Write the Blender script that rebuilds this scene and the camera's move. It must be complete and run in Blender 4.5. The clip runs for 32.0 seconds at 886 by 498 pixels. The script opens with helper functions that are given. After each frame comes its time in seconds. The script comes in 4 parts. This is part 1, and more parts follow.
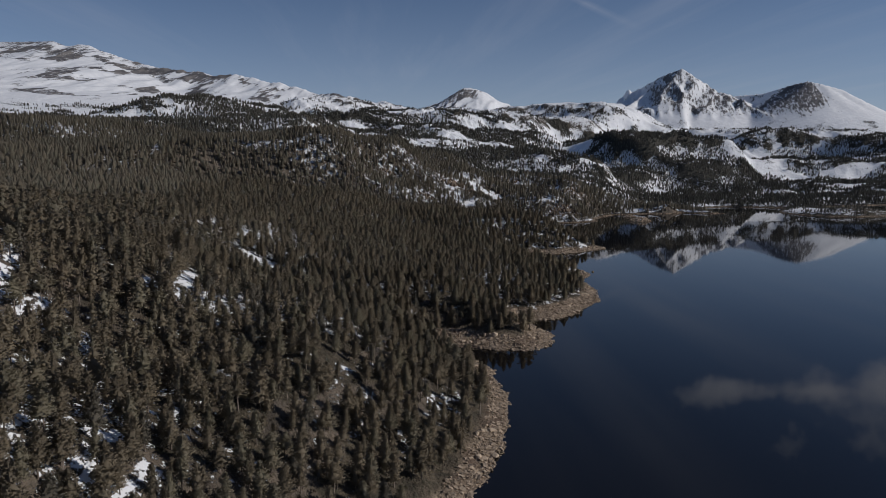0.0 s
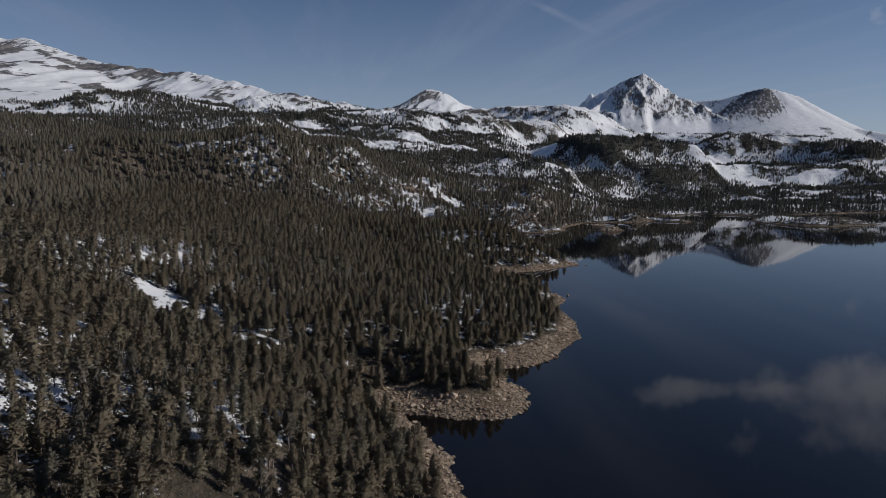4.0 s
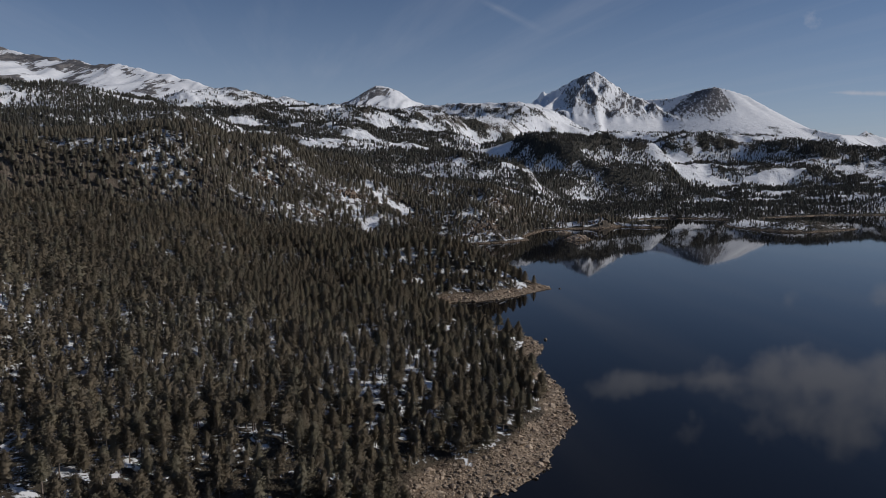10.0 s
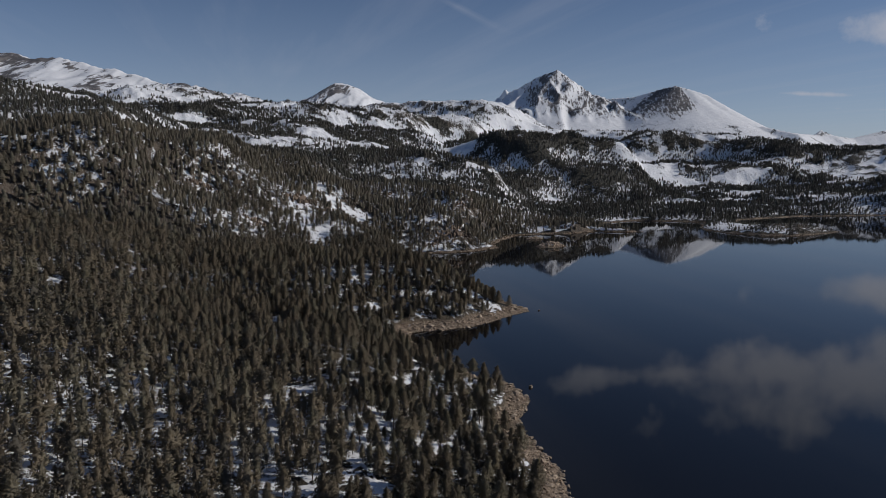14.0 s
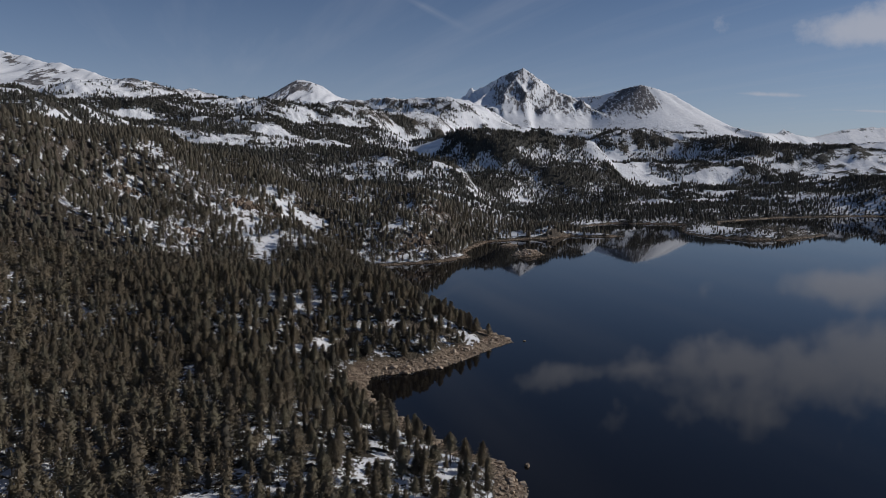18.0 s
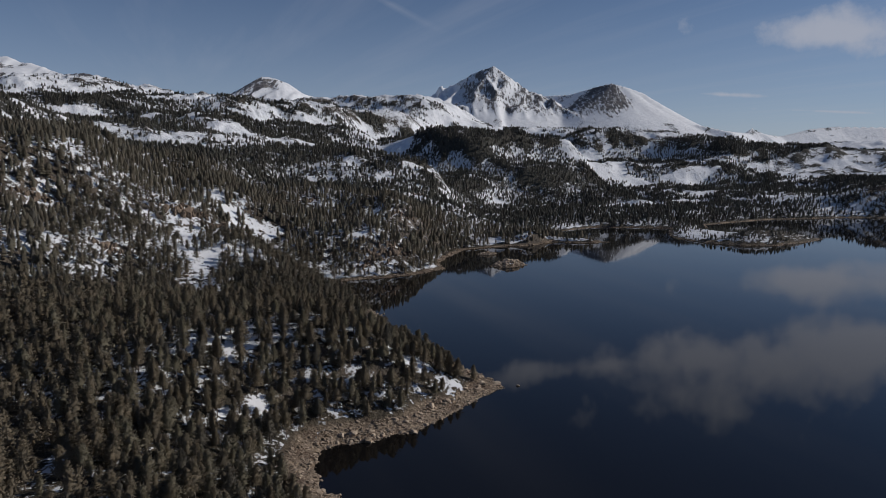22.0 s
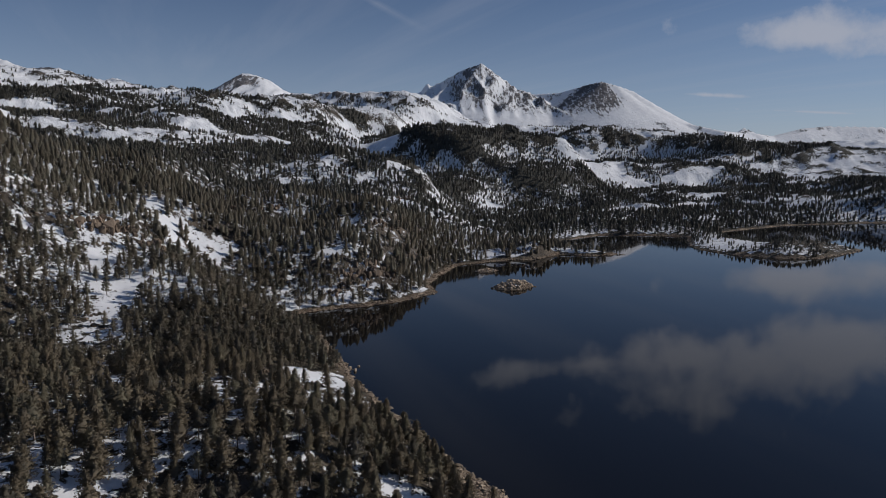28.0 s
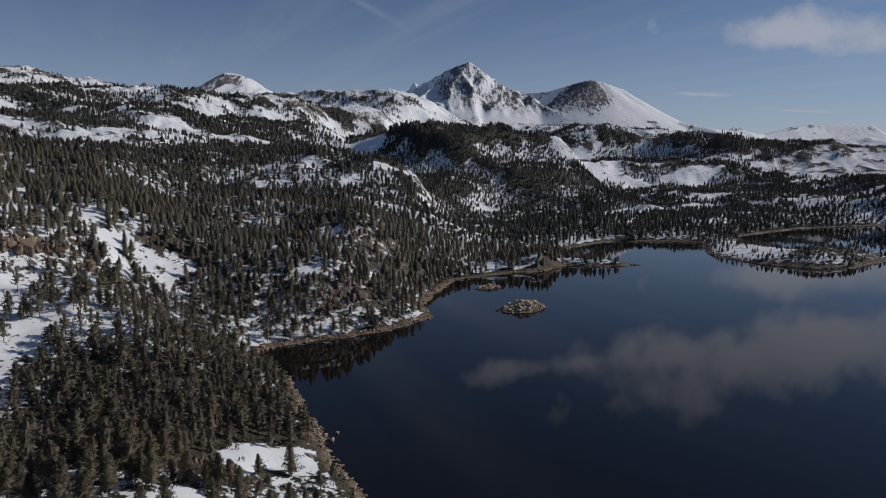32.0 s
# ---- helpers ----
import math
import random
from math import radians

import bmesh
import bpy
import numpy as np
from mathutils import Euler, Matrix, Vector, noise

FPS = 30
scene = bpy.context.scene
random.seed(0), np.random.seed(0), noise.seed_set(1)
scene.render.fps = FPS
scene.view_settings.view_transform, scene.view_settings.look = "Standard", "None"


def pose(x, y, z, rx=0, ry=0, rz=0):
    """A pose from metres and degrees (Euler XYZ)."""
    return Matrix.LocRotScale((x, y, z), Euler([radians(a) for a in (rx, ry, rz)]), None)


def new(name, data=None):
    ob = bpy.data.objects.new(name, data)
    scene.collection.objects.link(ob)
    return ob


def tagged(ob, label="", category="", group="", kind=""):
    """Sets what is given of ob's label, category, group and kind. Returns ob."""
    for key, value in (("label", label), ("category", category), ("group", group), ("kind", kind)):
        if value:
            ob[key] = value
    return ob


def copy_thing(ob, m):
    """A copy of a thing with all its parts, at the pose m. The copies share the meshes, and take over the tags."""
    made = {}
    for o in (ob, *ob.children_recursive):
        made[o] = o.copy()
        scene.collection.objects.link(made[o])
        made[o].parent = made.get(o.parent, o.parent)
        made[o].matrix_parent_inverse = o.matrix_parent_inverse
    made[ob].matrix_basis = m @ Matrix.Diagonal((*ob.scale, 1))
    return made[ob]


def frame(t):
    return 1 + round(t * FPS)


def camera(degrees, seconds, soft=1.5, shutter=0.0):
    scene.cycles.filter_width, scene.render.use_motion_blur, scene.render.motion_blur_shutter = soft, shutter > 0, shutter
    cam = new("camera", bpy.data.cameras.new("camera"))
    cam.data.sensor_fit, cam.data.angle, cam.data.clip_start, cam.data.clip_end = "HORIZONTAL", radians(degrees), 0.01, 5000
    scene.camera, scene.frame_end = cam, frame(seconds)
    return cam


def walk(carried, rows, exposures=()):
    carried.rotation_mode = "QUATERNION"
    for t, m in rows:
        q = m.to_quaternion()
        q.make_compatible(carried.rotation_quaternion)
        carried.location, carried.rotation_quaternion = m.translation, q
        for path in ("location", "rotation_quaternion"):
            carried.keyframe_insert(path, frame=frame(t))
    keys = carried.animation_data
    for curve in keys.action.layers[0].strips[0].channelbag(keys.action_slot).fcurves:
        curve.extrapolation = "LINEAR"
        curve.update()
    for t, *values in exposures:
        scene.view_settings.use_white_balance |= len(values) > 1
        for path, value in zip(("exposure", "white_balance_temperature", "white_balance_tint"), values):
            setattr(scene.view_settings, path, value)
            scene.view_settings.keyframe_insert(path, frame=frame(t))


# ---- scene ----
cam = camera(68.05, 32.0, soft=0.6)
PATH = [
    (0, pose(0.04, -0.34, 83.87, 82.404, 0.249, -5.932)),
    (0.5, pose(1.81, 8.58, 84.22, 82.450, 0.151, -6.674)),
    (1, pose(3.59, 17.44, 84.56, 82.507, 0.054, -7.206)),
    (1.5, pose(5.35, 26.25, 84.89, 82.555, -0.022, -7.605)),
    (2, pose(7.12, 35.02, 85.23, 82.577, -0.096, -7.981)),
    (2.5, pose(8.89, 43.75, 85.56, 82.585, -0.156, -8.323)),
    (3, pose(10.66, 52.45, 85.88, 82.594, -0.215, -8.594)),
    (3.5, pose(12.45, 61.12, 86.20, 82.597, -0.211, -8.881)),
    (5.5, pose(19.76, 95.65, 87.43, 82.590, -0.194, -9.862)),
    (6, pose(21.64, 104.26, 87.72, 82.594, -0.189, -10.152)),
    (7, pose(25.47, 121.45, 88.29, 82.545, -0.218, -10.830)),
    (8, pose(29.42, 138.64, 88.84, 82.501, -0.219, -11.618)),
    (9, pose(33.50, 155.81, 89.35, 82.462, -0.193, -12.454)),
    (10, pose(37.71, 172.96, 89.84, 82.441, -0.214, -13.294)),
    (11, pose(42.06, 190.10, 90.29, 82.374, -0.235, -14.162)),
    (12, pose(46.55, 207.21, 90.71, 82.365, -0.210, -15.001)),
    (13, pose(51.18, 224.27, 91.09, 82.335, -0.185, -15.750)),
    (14, pose(55.96, 241.28, 91.44, 82.351, -0.160, -16.567)),
    (14.5, pose(58.40, 249.76, 91.61, 82.336, -0.146, -16.932)),
    (16.5, pose(68.49, 283.46, 92.16, 82.303, -0.094, -18.495)),
    (17, pose(71.09, 291.82, 92.27, 82.268, -0.080, -18.835)),
    (18, pose(76.38, 308.47, 92.48, 82.260, -0.120, -19.541)),
    (19, pose(81.78, 324.99, 92.65, 82.258, -0.159, -20.291)),
    (20, pose(87.28, 341.39, 92.78, 82.215, -0.113, -21.082)),
    (21, pose(92.87, 357.67, 92.89, 82.194, -0.067, -21.774)),
    (22, pose(98.53, 373.84, 92.97, 82.197, -0.096, -22.167)),
    (23, pose(104.26, 389.90, 93.02, 82.223, -0.125, -22.375)),
    (24, pose(110.03, 405.88, 93.05, 82.204, -0.193, -22.606)),
    (25, pose(115.84, 421.81, 93.06, 82.162, -0.262, -22.883)),
    (25.5, pose(118.75, 429.76, 93.07, 82.178, -0.243, -23.005)),
    (27.5, pose(130.43, 461.68, 93.07, 82.121, -0.170, -23.347)),
    (28, pose(133.34, 469.72, 93.08, 82.158, -0.152, -23.377)),
    (29, pose(139.16, 485.95, 93.09, 82.141, -0.091, -23.526)),
    (30, pose(144.95, 502.43, 93.14, 82.172, -0.032, -23.747)),
    (31, pose(150.69, 519.27, 93.21, 82.200, 0.061, -24.107)),
    (32, pose(156.38, 536.59, 93.33, 82.162, 0.155, -24.491)),
]
SKY_STRENGTH = 0.0745
CLOUD = (8.5, 8.55, 8.9, 1)
HAZE = (7.9, 8.45, 9.4, 1)


walk(cam, PATH, exposures=[(0, -0.71, 5880, 13), (32, -0.71, 5880, 13)])

# ---- sky and sun ----
SUN_AZIMUTH, SUN_HEIGHT = 103, 29

world = bpy.data.worlds.new("sky")
scene.world = world
world.use_nodes = True
wn, wl = world.node_tree.nodes, world.node_tree.links
wn.clear()


def wmath(op, a, b=None, c=None, clamp=False):
    n = wn.new("ShaderNodeMath")
    n.operation, n.use_clamp = op, clamp
    for k, v in enumerate((a, b, c)):
        if v is None:
            continue
        if isinstance(v, (int, float)):
            n.inputs[k].default_value = v
        else:
            wl.new(v, n.inputs[k])
    return n.outputs[0]


sky = wn.new("ShaderNodeTexSky")
sky.sky_type, sky.sun_disc = "NISHITA", False
sky.sun_elevation, sky.sun_rotation = radians(SUN_HEIGHT), radians(SUN_AZIMUTH)
sky.altitude, sky.air_density, sky.dust_density, sky.ozone_density = 2000, 1.0, 0.1, 3.0
coord = wn.new("ShaderNodeTexCoord")
split = wn.new("ShaderNodeSeparateXYZ")
wl.new(coord.outputs["Generated"], split.inputs[0])
high = wmath("MAXIMUM", split.outputs[2], 0.02)
plan_x, plan_y = wmath("DIVIDE", split.outputs[0], high), wmath("DIVIDE", split.outputs[1], high)
plan = wn.new("ShaderNodeCombineXYZ")
wl.new(plan_x, plan.inputs[0]), wl.new(plan_y, plan.inputs[1])


def wnoise(scale, detail, rough, stretch=(1, 1, 1), turn=0.0):
    m = wn.new("ShaderNodeMapping")
    m.inputs["Scale"].default_value, m.inputs["Rotation"].default_value = stretch, (0, 0, radians(turn))
    wl.new(plan.outputs[0], m.inputs[0])
    n = wn.new("ShaderNodeTexNoise")
    n.inputs["Scale"].default_value, n.inputs["Detail"].default_value, n.inputs["Roughness"].default_value = scale, detail, rough
    wl.new(m.outputs[0], n.inputs["Vector"])
    return n.outputs["Fac"]


# banks of fair-weather cloud (plan place over height, half-lengths, weight)
BANKS = [(3.15, 2.25, 0.95, 0.42, 1.75), (2.45, 2.5, 0.5, 0.3, 1.5), (1.85, 2.58, 0.6, 0.18, 1.15), (5.0, 3.7, 0.9, 0.5, 1.4), (6.3, 3.5, 1.0, 0.6, 1.7),
         (8.0, 8.0, 1.5, 0.35, 0.7), (13.0, 9.9, 3.0, 0.4, 0.8)]
bank = None
for bx, by, rx, ry, gain in BANKS:
    qx = wmath("DIVIDE", wmath("SUBTRACT", plan_x, bx), rx)
    qy = wmath("DIVIDE", wmath("SUBTRACT", plan_y, by), ry)
    q = wmath("SUBTRACT", gain, wmath("SQRT", wmath("ADD", wmath("MULTIPLY", qx, qx), wmath("MULTIPLY", qy, qy))))
    bank = q if bank is None else wmath("MAXIMUM", bank, q)
puffs = wn.new("ShaderNodeTexNoise")
puffs.inputs["Scale"].default_value, puffs.inputs["Detail"].default_value, puffs.inputs["Roughness"].default_value = 11.0, 8, 0.6
wl.new(coord.outputs["Generated"], puffs.inputs["Vector"])
billow = puffs.outputs["Fac"]
dense = wmath("ADD", bank, wmath("MULTIPLY", wmath("SUBTRACT", billow, 0.52), 4.2))
cover = wmath("MULTIPLY", wmath("SMOOTH_MIN", wmath("MAXIMUM", dense, 0.0), 1.0, 0.5), 0.85, clamp=True)
streak = wnoise(0.9, 5, 0.6, (1.6, 0.16, 1), -24)
streak_wide = wnoise(0.25, 3, 0.5)
veil = wmath("MULTIPLY", wmath("MULTIPLY", wmath("SUBTRACT", streak, 0.48, clamp=True), 0.75), wmath("SUBTRACT", wmath("MULTIPLY", streak_wide, 2.2), 0.5, clamp=True), clamp=True)
# an old vapour trail
tx, ty = wmath("SUBTRACT", plan_x, 1.2), wmath("SUBTRACT", plan_y, 4.07)
aside = wmath("ABSOLUTE", wmath("SUBTRACT", wmath("MULTIPLY", tx, 0.75), wmath("MULTIPLY", ty, 0.66)))
run = wmath("ADD", wmath("MULTIPLY", tx, 0.66), wmath("MULTIPLY", ty, 0.75))
trail = wmath("MULTIPLY", wmath("SUBTRACT", 1.0, wmath("DIVIDE", aside, wmath("ADD", 0.05, wmath("MULTIPLY", run, 0.03))), clamp=True), wmath("MULTIPLY", wmath("MULTIPLY", run, 4.0, clamp=True), wmath("SUBTRACT", 1.0, wmath("MULTIPLY", run, 0.75), clamp=True)))
veil = wmath("ADD", veil, wmath("MULTIPLY", trail, 0.22), clamp=True)
haze = wmath("MULTIPLY", wmath("POWER", wmath("SUBTRACT", 1.0, wmath("MULTIPLY", split.outputs[2], 2.4, clamp=True)), 2.6), 0.66)
fac = wmath("MAXIMUM", cover, veil, clamp=True)
mix = wn.new("ShaderNodeMix")
mix.data_type = "RGBA"
wl.new(fac, mix.inputs["Factor"])
mix.inputs[7].default_value = CLOUD
air = wn.new("ShaderNodeMix")
air.data_type = "RGBA"
wl.new(haze, air.inputs["Factor"])
wl.new(sky.outputs[0], air.inputs[6])
air.inputs[7].default_value = HAZE
wl.new(air.outputs[2], mix.inputs[6])
back = wn.new("ShaderNodeBackground")
back.inputs["Strength"].default_value = SKY_STRENGTH
wl.new(mix.outputs[2], back.inputs["Color"])
out = wn.new("ShaderNodeOutputWorld")
wl.new(back.outputs[0], out.inputs["Surface"])

sun = new("sun", bpy.data.lights.new("sun", "SUN"))
sun.data.energy, sun.data.angle, sun.data.color = 4.5, radians(0.6), (1.0, 0.90, 0.75)
az, el = radians(SUN_AZIMUTH), radians(SUN_HEIGHT)
toward_sun = Vector((math.sin(az) * math.cos(el), math.cos(az) * math.cos(el), math.sin(el)))
sun.rotation_mode = "QUATERNION"
sun.rotation_quaternion = toward_sun.to_track_quat("Z", "Y")
sun.location = (600, 400, 900)

# ---- materials ----
class Nodes:
    """A node material under construction."""

    def __init__(self, name):
        self.m = bpy.data.materials.new(name)
        self.m.use_nodes = True
        self.n, self.l = self.m.node_tree.nodes, self.m.node_tree.links
        self.p = self.n["Principled BSDF"]
        self.where = self.n.new("ShaderNodeNewGeometry").outputs["Position"]

    def put(self, socket, value):
        if isinstance(value, (int, float, tuple)):
            socket.default_value = value
        else:
            self.l.new(value, socket)

    def math(self, op, a, b=0.0, clamp=False):
        n = self.n.new("ShaderNodeMath")
        n.operation, n.use_clamp = op, clamp
        self.put(n.inputs[0], a), self.put(n.inputs[1], b)
        return n.outputs[0]

    def noise(self, metres, detail=4, rough=0.55, stretch=None, where=None, turn=None):
        n = self.n.new("ShaderNodeTexNoise")
        n.inputs["Scale"].default_value, n.inputs["Detail"].default_value, n.inputs["Roughness"].default_value = 1.0 / metres, detail, rough
        v = where or self.where
        if turn:
            s = self.n.new("ShaderNodeMapping")
            s.inputs["Rotation"].default_value = (0, 0, radians(turn))
            self.l.new(v, s.inputs[0])
            v = s.outputs[0]
        if stretch:
            s = self.n.new("ShaderNodeMapping")
            s.inputs["Scale"].default_value = stretch
            self.l.new(v, s.inputs[0])
            v = s.outputs[0]
        self.l.new(v, n.inputs["Vector"])
        return n.outputs["Fac"]

    def cells(self, metres, output="Color"):
        n = self.n.new("ShaderNodeTexVoronoi")
        n.inputs["Scale"].default_value = 1.0 / metres
        self.l.new(self.where, n.inputs["Vector"])
        return n.outputs[output]

    def step(self, value, a, b):
        n = self.n.new("ShaderNodeMapRange")
        n.interpolation_type = "SMOOTHSTEP"
        for k, v in enumerate((value, a, b, 0.0, 1.0)):
            self.put(n.inputs[k], v)
        return n.outputs[0]

    def mix(self, fac, a, b):
        n = self.n.new("ShaderNodeMix")
        n.data_type = "RGBA"
        self.put(n.inputs[0], fac), self.put(n.inputs[6], a), self.put(n.inputs[7], b)
        return n.outputs[2]

    def value(self, name):
        n = self.n.new("ShaderNodeAttribute")
        n.attribute_name = name
        return n.outputs["Fac"]

    def bump(self, height, metres, strength=1.0):
        n = self.n.new("ShaderNodeBump")
        n.inputs["Distance"].default_value, n.inputs["Strength"].default_value = metres, strength
        self.l.new(height, n.inputs["Height"])
        return n.outputs[0]

    def done(self, colour, rough, normal=None):
        self.put(self.p.inputs["Base Color"], colour), self.put(self.p.inputs["Roughness"], rough)
        self.p.inputs["Specular IOR Level"].default_value = 0.25
        if normal is not None:
            self.l.new(normal, self.p.inputs["Normal"])
        return self.m


def ground_material():
    k = Nodes("mountain_ground")
    snow, beach, bare = k.value("snow"), k.value("beach"), k.value("bare")
    fine, mid, wide, huge = k.noise(1.3, 5, 0.6), k.noise(5, 5, 0.62, (1, 1, 0.45)), k.noise(34, 5, 0.65, (1, 1, 0.3)), k.noise(150, 3)
    soil = k.mix(k.step(mid, 0.35, 0.65), (0.05, 0.042, 0.031, 1), (0.125, 0.10, 0.07, 1))
    soil = k.mix(k.step(fine, 0.45, 0.7), soil, (0.055, 0.052, 0.034, 1))
    rock = k.mix(k.step(wide, 0.35, 0.65), (0.07, 0.058, 0.046, 1), (0.185, 0.15, 0.115, 1))
    rock = k.mix(k.step(k.noise(3.0, 6, 0.7), 0.5, 0.72), rock, (0.055, 0.05, 0.042, 1))
    parted = k.n.new("ShaderNodeSeparateXYZ")
    k.l.new(k.where, parted.inputs[0])
    alpine = k.step(parted.outputs[2], 270, 350)
    # high rock toned cooler and greyer, distance haze put into its colour
    rock = k.mix(alpine, rock, k.mix(k.step(wide, 0.4, 0.6), (0.11, 0.107, 0.112, 1), (0.22, 0.205, 0.193, 1)))
    land = k.mix(k.step(k.math("ADD", k.math("ADD", bare, alpine), k.math("MULTIPLY", k.math("SUBTRACT", mid, 0.5), 1.4)), 0.35, 0.65), soil, rock)
    # darker, less brown ground along the belts of wood
    land = k.mix(k.math("MULTIPLY", k.value("belt_tone"), k.step(mid, 0.3, 0.5)), land, k.mix(fine, (0.03, 0.032, 0.027, 1), (0.075, 0.07, 0.058, 1)))
    stones = k.cells(0.9)
    pale = k.mix(k.step(fine, 0.3, 0.7), (0.15, 0.11, 0.075, 1), (0.34, 0.26, 0.18, 1))
    shingle = k.mix(0.35, pale, k.mix(k.step(stones, 0.25, 0.85), (0.14, 0.105, 0.075, 1), (0.50, 0.40, 0.29, 1)))
    shingle = k.mix(k.step(k.noise(14, 3), 0.48, 0.6), shingle, (0.155, 0.11, 0.078, 1))
    land = k.mix(beach, land, shingle)
    lie = k.math("ADD", k.math("ADD", k.math("MULTIPLY", mid, 0.42), k.math("MULTIPLY", wide, 0.18)),
                 k.math("ADD", k.math("MULTIPLY", fine, 0.30), k.math("MULTIPLY", huge, 0.10)))
    streaks = k.math("ADD", k.math("MULTIPLY", k.noise(13, 6, 0.68, (1, 0.16, 0.3), None, 24), 0.6), k.math("ADD", k.math("MULTIPLY", wide, 0.22), k.math("MULTIPLY", mid, 0.18)))
    lie = k.math("ADD", k.math("MULTIPLY", streaks, alpine), k.math("MULTIPLY", lie, k.math("SUBTRACT", 1.0, alpine)))
    limit = k.math("SUBTRACT", 0.74, k.math("MULTIPLY", snow, 0.48))
    edge = k.math("ADD", 0.014, k.math("MULTIPLY", alpine, 0.012))
    white = k.step(lie, k.math("SUBTRACT", limit, edge), k.math("ADD", limit, edge))
    snow_tone = k.mix(k.step(k.noise(20, 4), 0.3, 0.7), (0.74, 0.755, 0.78, 1), (0.84, 0.85, 0.86, 1))
    colour = k.mix(white, land, snow_tone)
    rough_land = k.math("ADD", k.math("MULTIPLY", fine, 0.5), k.math("MULTIPLY", mid, 1.0))
    far = k.step(parted.outputs[1], 1000, 1500)
    uneven = k.math("MULTIPLY", k.math("MULTIPLY", wide, 2.2), k.math("MULTIPLY", far, k.math("SUBTRACT", 1.0, k.math("MULTIPLY", alpine, 0.7))))
    relief = k.bump(k.math("ADD", uneven, k.math("MULTIPLY", rough_land, k.math("SUBTRACT", 1.12, white))), 2.2, 1.0)
    return k.done(colour, 0.85, relief)


def stone_material(name, dark, light, grain=0.8):
    k = Nodes(name)
    info = k.n.new("ShaderNodeObjectInfo").outputs["Random"]
    island = k.n.new("ShaderNodeNewGeometry").outputs["Random Per Island"]
    tone = k.math("ADD", k.math("MULTIPLY", k.noise(grain * 2.5, 4), 0.7), k.math("MULTIPLY", k.math("ADD", info, island), 0.3))
    colour = k.mix(k.step(tone, 0.3, 0.95), dark, light)
    colour = k.mix(k.step(k.noise(grain * 0.5, 6, 0.7), 0.56, 0.72), colour, (0.10, 0.092, 0.075, 1))
    return k.done(colour, 0.85, k.bump(k.noise(grain * 0.6, 6, 0.65), 0.25, 0.8))


def needle_material(name, dark, light):
    k = Nodes(name)
    island = k.n.new("ShaderNodeNewGeometry").outputs["Random Per Island"]
    info = k.n.new("ShaderNodeObjectInfo").outputs["Random"]
    tint = k.math("ADD", k.value("tint"), k.math("MULTIPLY", info, 0.5))
    tone = k.math("ADD", k.math("MULTIPLY", island, 0.25), k.math("ADD", k.math("MULTIPLY", tint, 0.6), k.math("MULTIPLY", k.noise(60, 2), 0.25)))
    colour = k.mix(k.step(tone, 0.1, 0.95), dark, light)
    green = k.step(k.math("ADD", k.value("tint"), k.math("MULTIPLY", k.noise(45, 3), 0.8)), 0.9, 1.2)
    colour = k.mix(k.math("MULTIPLY", green, 0.3), colour, k.mix(k.step(tone, 0.1, 0.95), (dark[0] * 0.62, dark[1] * 0.88, dark[2] * 1.0, 1), (light[0] * 0.6, light[1] * 0.82, light[2] * 0.86, 1)))
    colour = k.mix(k.math("MULTIPLY", k.step(k.value("tint"), 0.93, 0.95), 0.6), colour, (0.17, 0.155, 0.14, 1))
    # tufts take the light as the rounded crown does
    way = k.n.new("ShaderNodeAttribute")
    way.attribute_name = "outward"
    turned = k.n.new("ShaderNodeVectorTransform")
    turned.vector_type, turned.convert_from, turned.convert_to = "NORMAL", "OBJECT", "WORLD"
    k.l.new(way.outputs["Vector"], turned.inputs[0])
    blend = k.n.new("ShaderNodeMix")
    blend.data_type = "VECTOR"
    blend.inputs[0].default_value = 0.93
    k.l.new(k.n.new("ShaderNodeNewGeometry").outputs["Normal"], blend.inputs[4]), k.l.new(turned.outputs[0], blend.inputs[5])
    unit = k.n.new("ShaderNodeVectorMath")
    unit.operation = "NORMALIZE"
    k.l.new(blend.outputs[1], unit.inputs[0])
    k.done(colour, 0.8, unit.outputs[0])
    glow = k.n.new("ShaderNodeBsdfTranslucent")
    k.l.new(colour, glow.inputs["Color"]), k.l.new(unit.outputs[0], glow.inputs["Normal"])
    both = k.n.new("ShaderNodeMixShader")
    both.inputs[0].default_value = 0.5
    k.l.new(k.p.outputs[0], both.inputs[1]), k.l.new(glow.outputs[0], both.inputs[2])
    k.l.new(both.outputs[0], k.n["Material Output"].inputs["Surface"])
    return k.m


def bark_material():
    k = Nodes("pine_bark")
    colour = k.mix(k.step(k.noise(0.3, 4, 0.6, (1, 1, 0.25)), 0.35, 0.65), (0.085, 0.07, 0.06, 1), (0.24, 0.20, 0.17, 1))
    return k.done(colour, 0.9, k.bump(k.noise(0.2, 4, 0.6, (1, 1, 0.2)), 0.05))


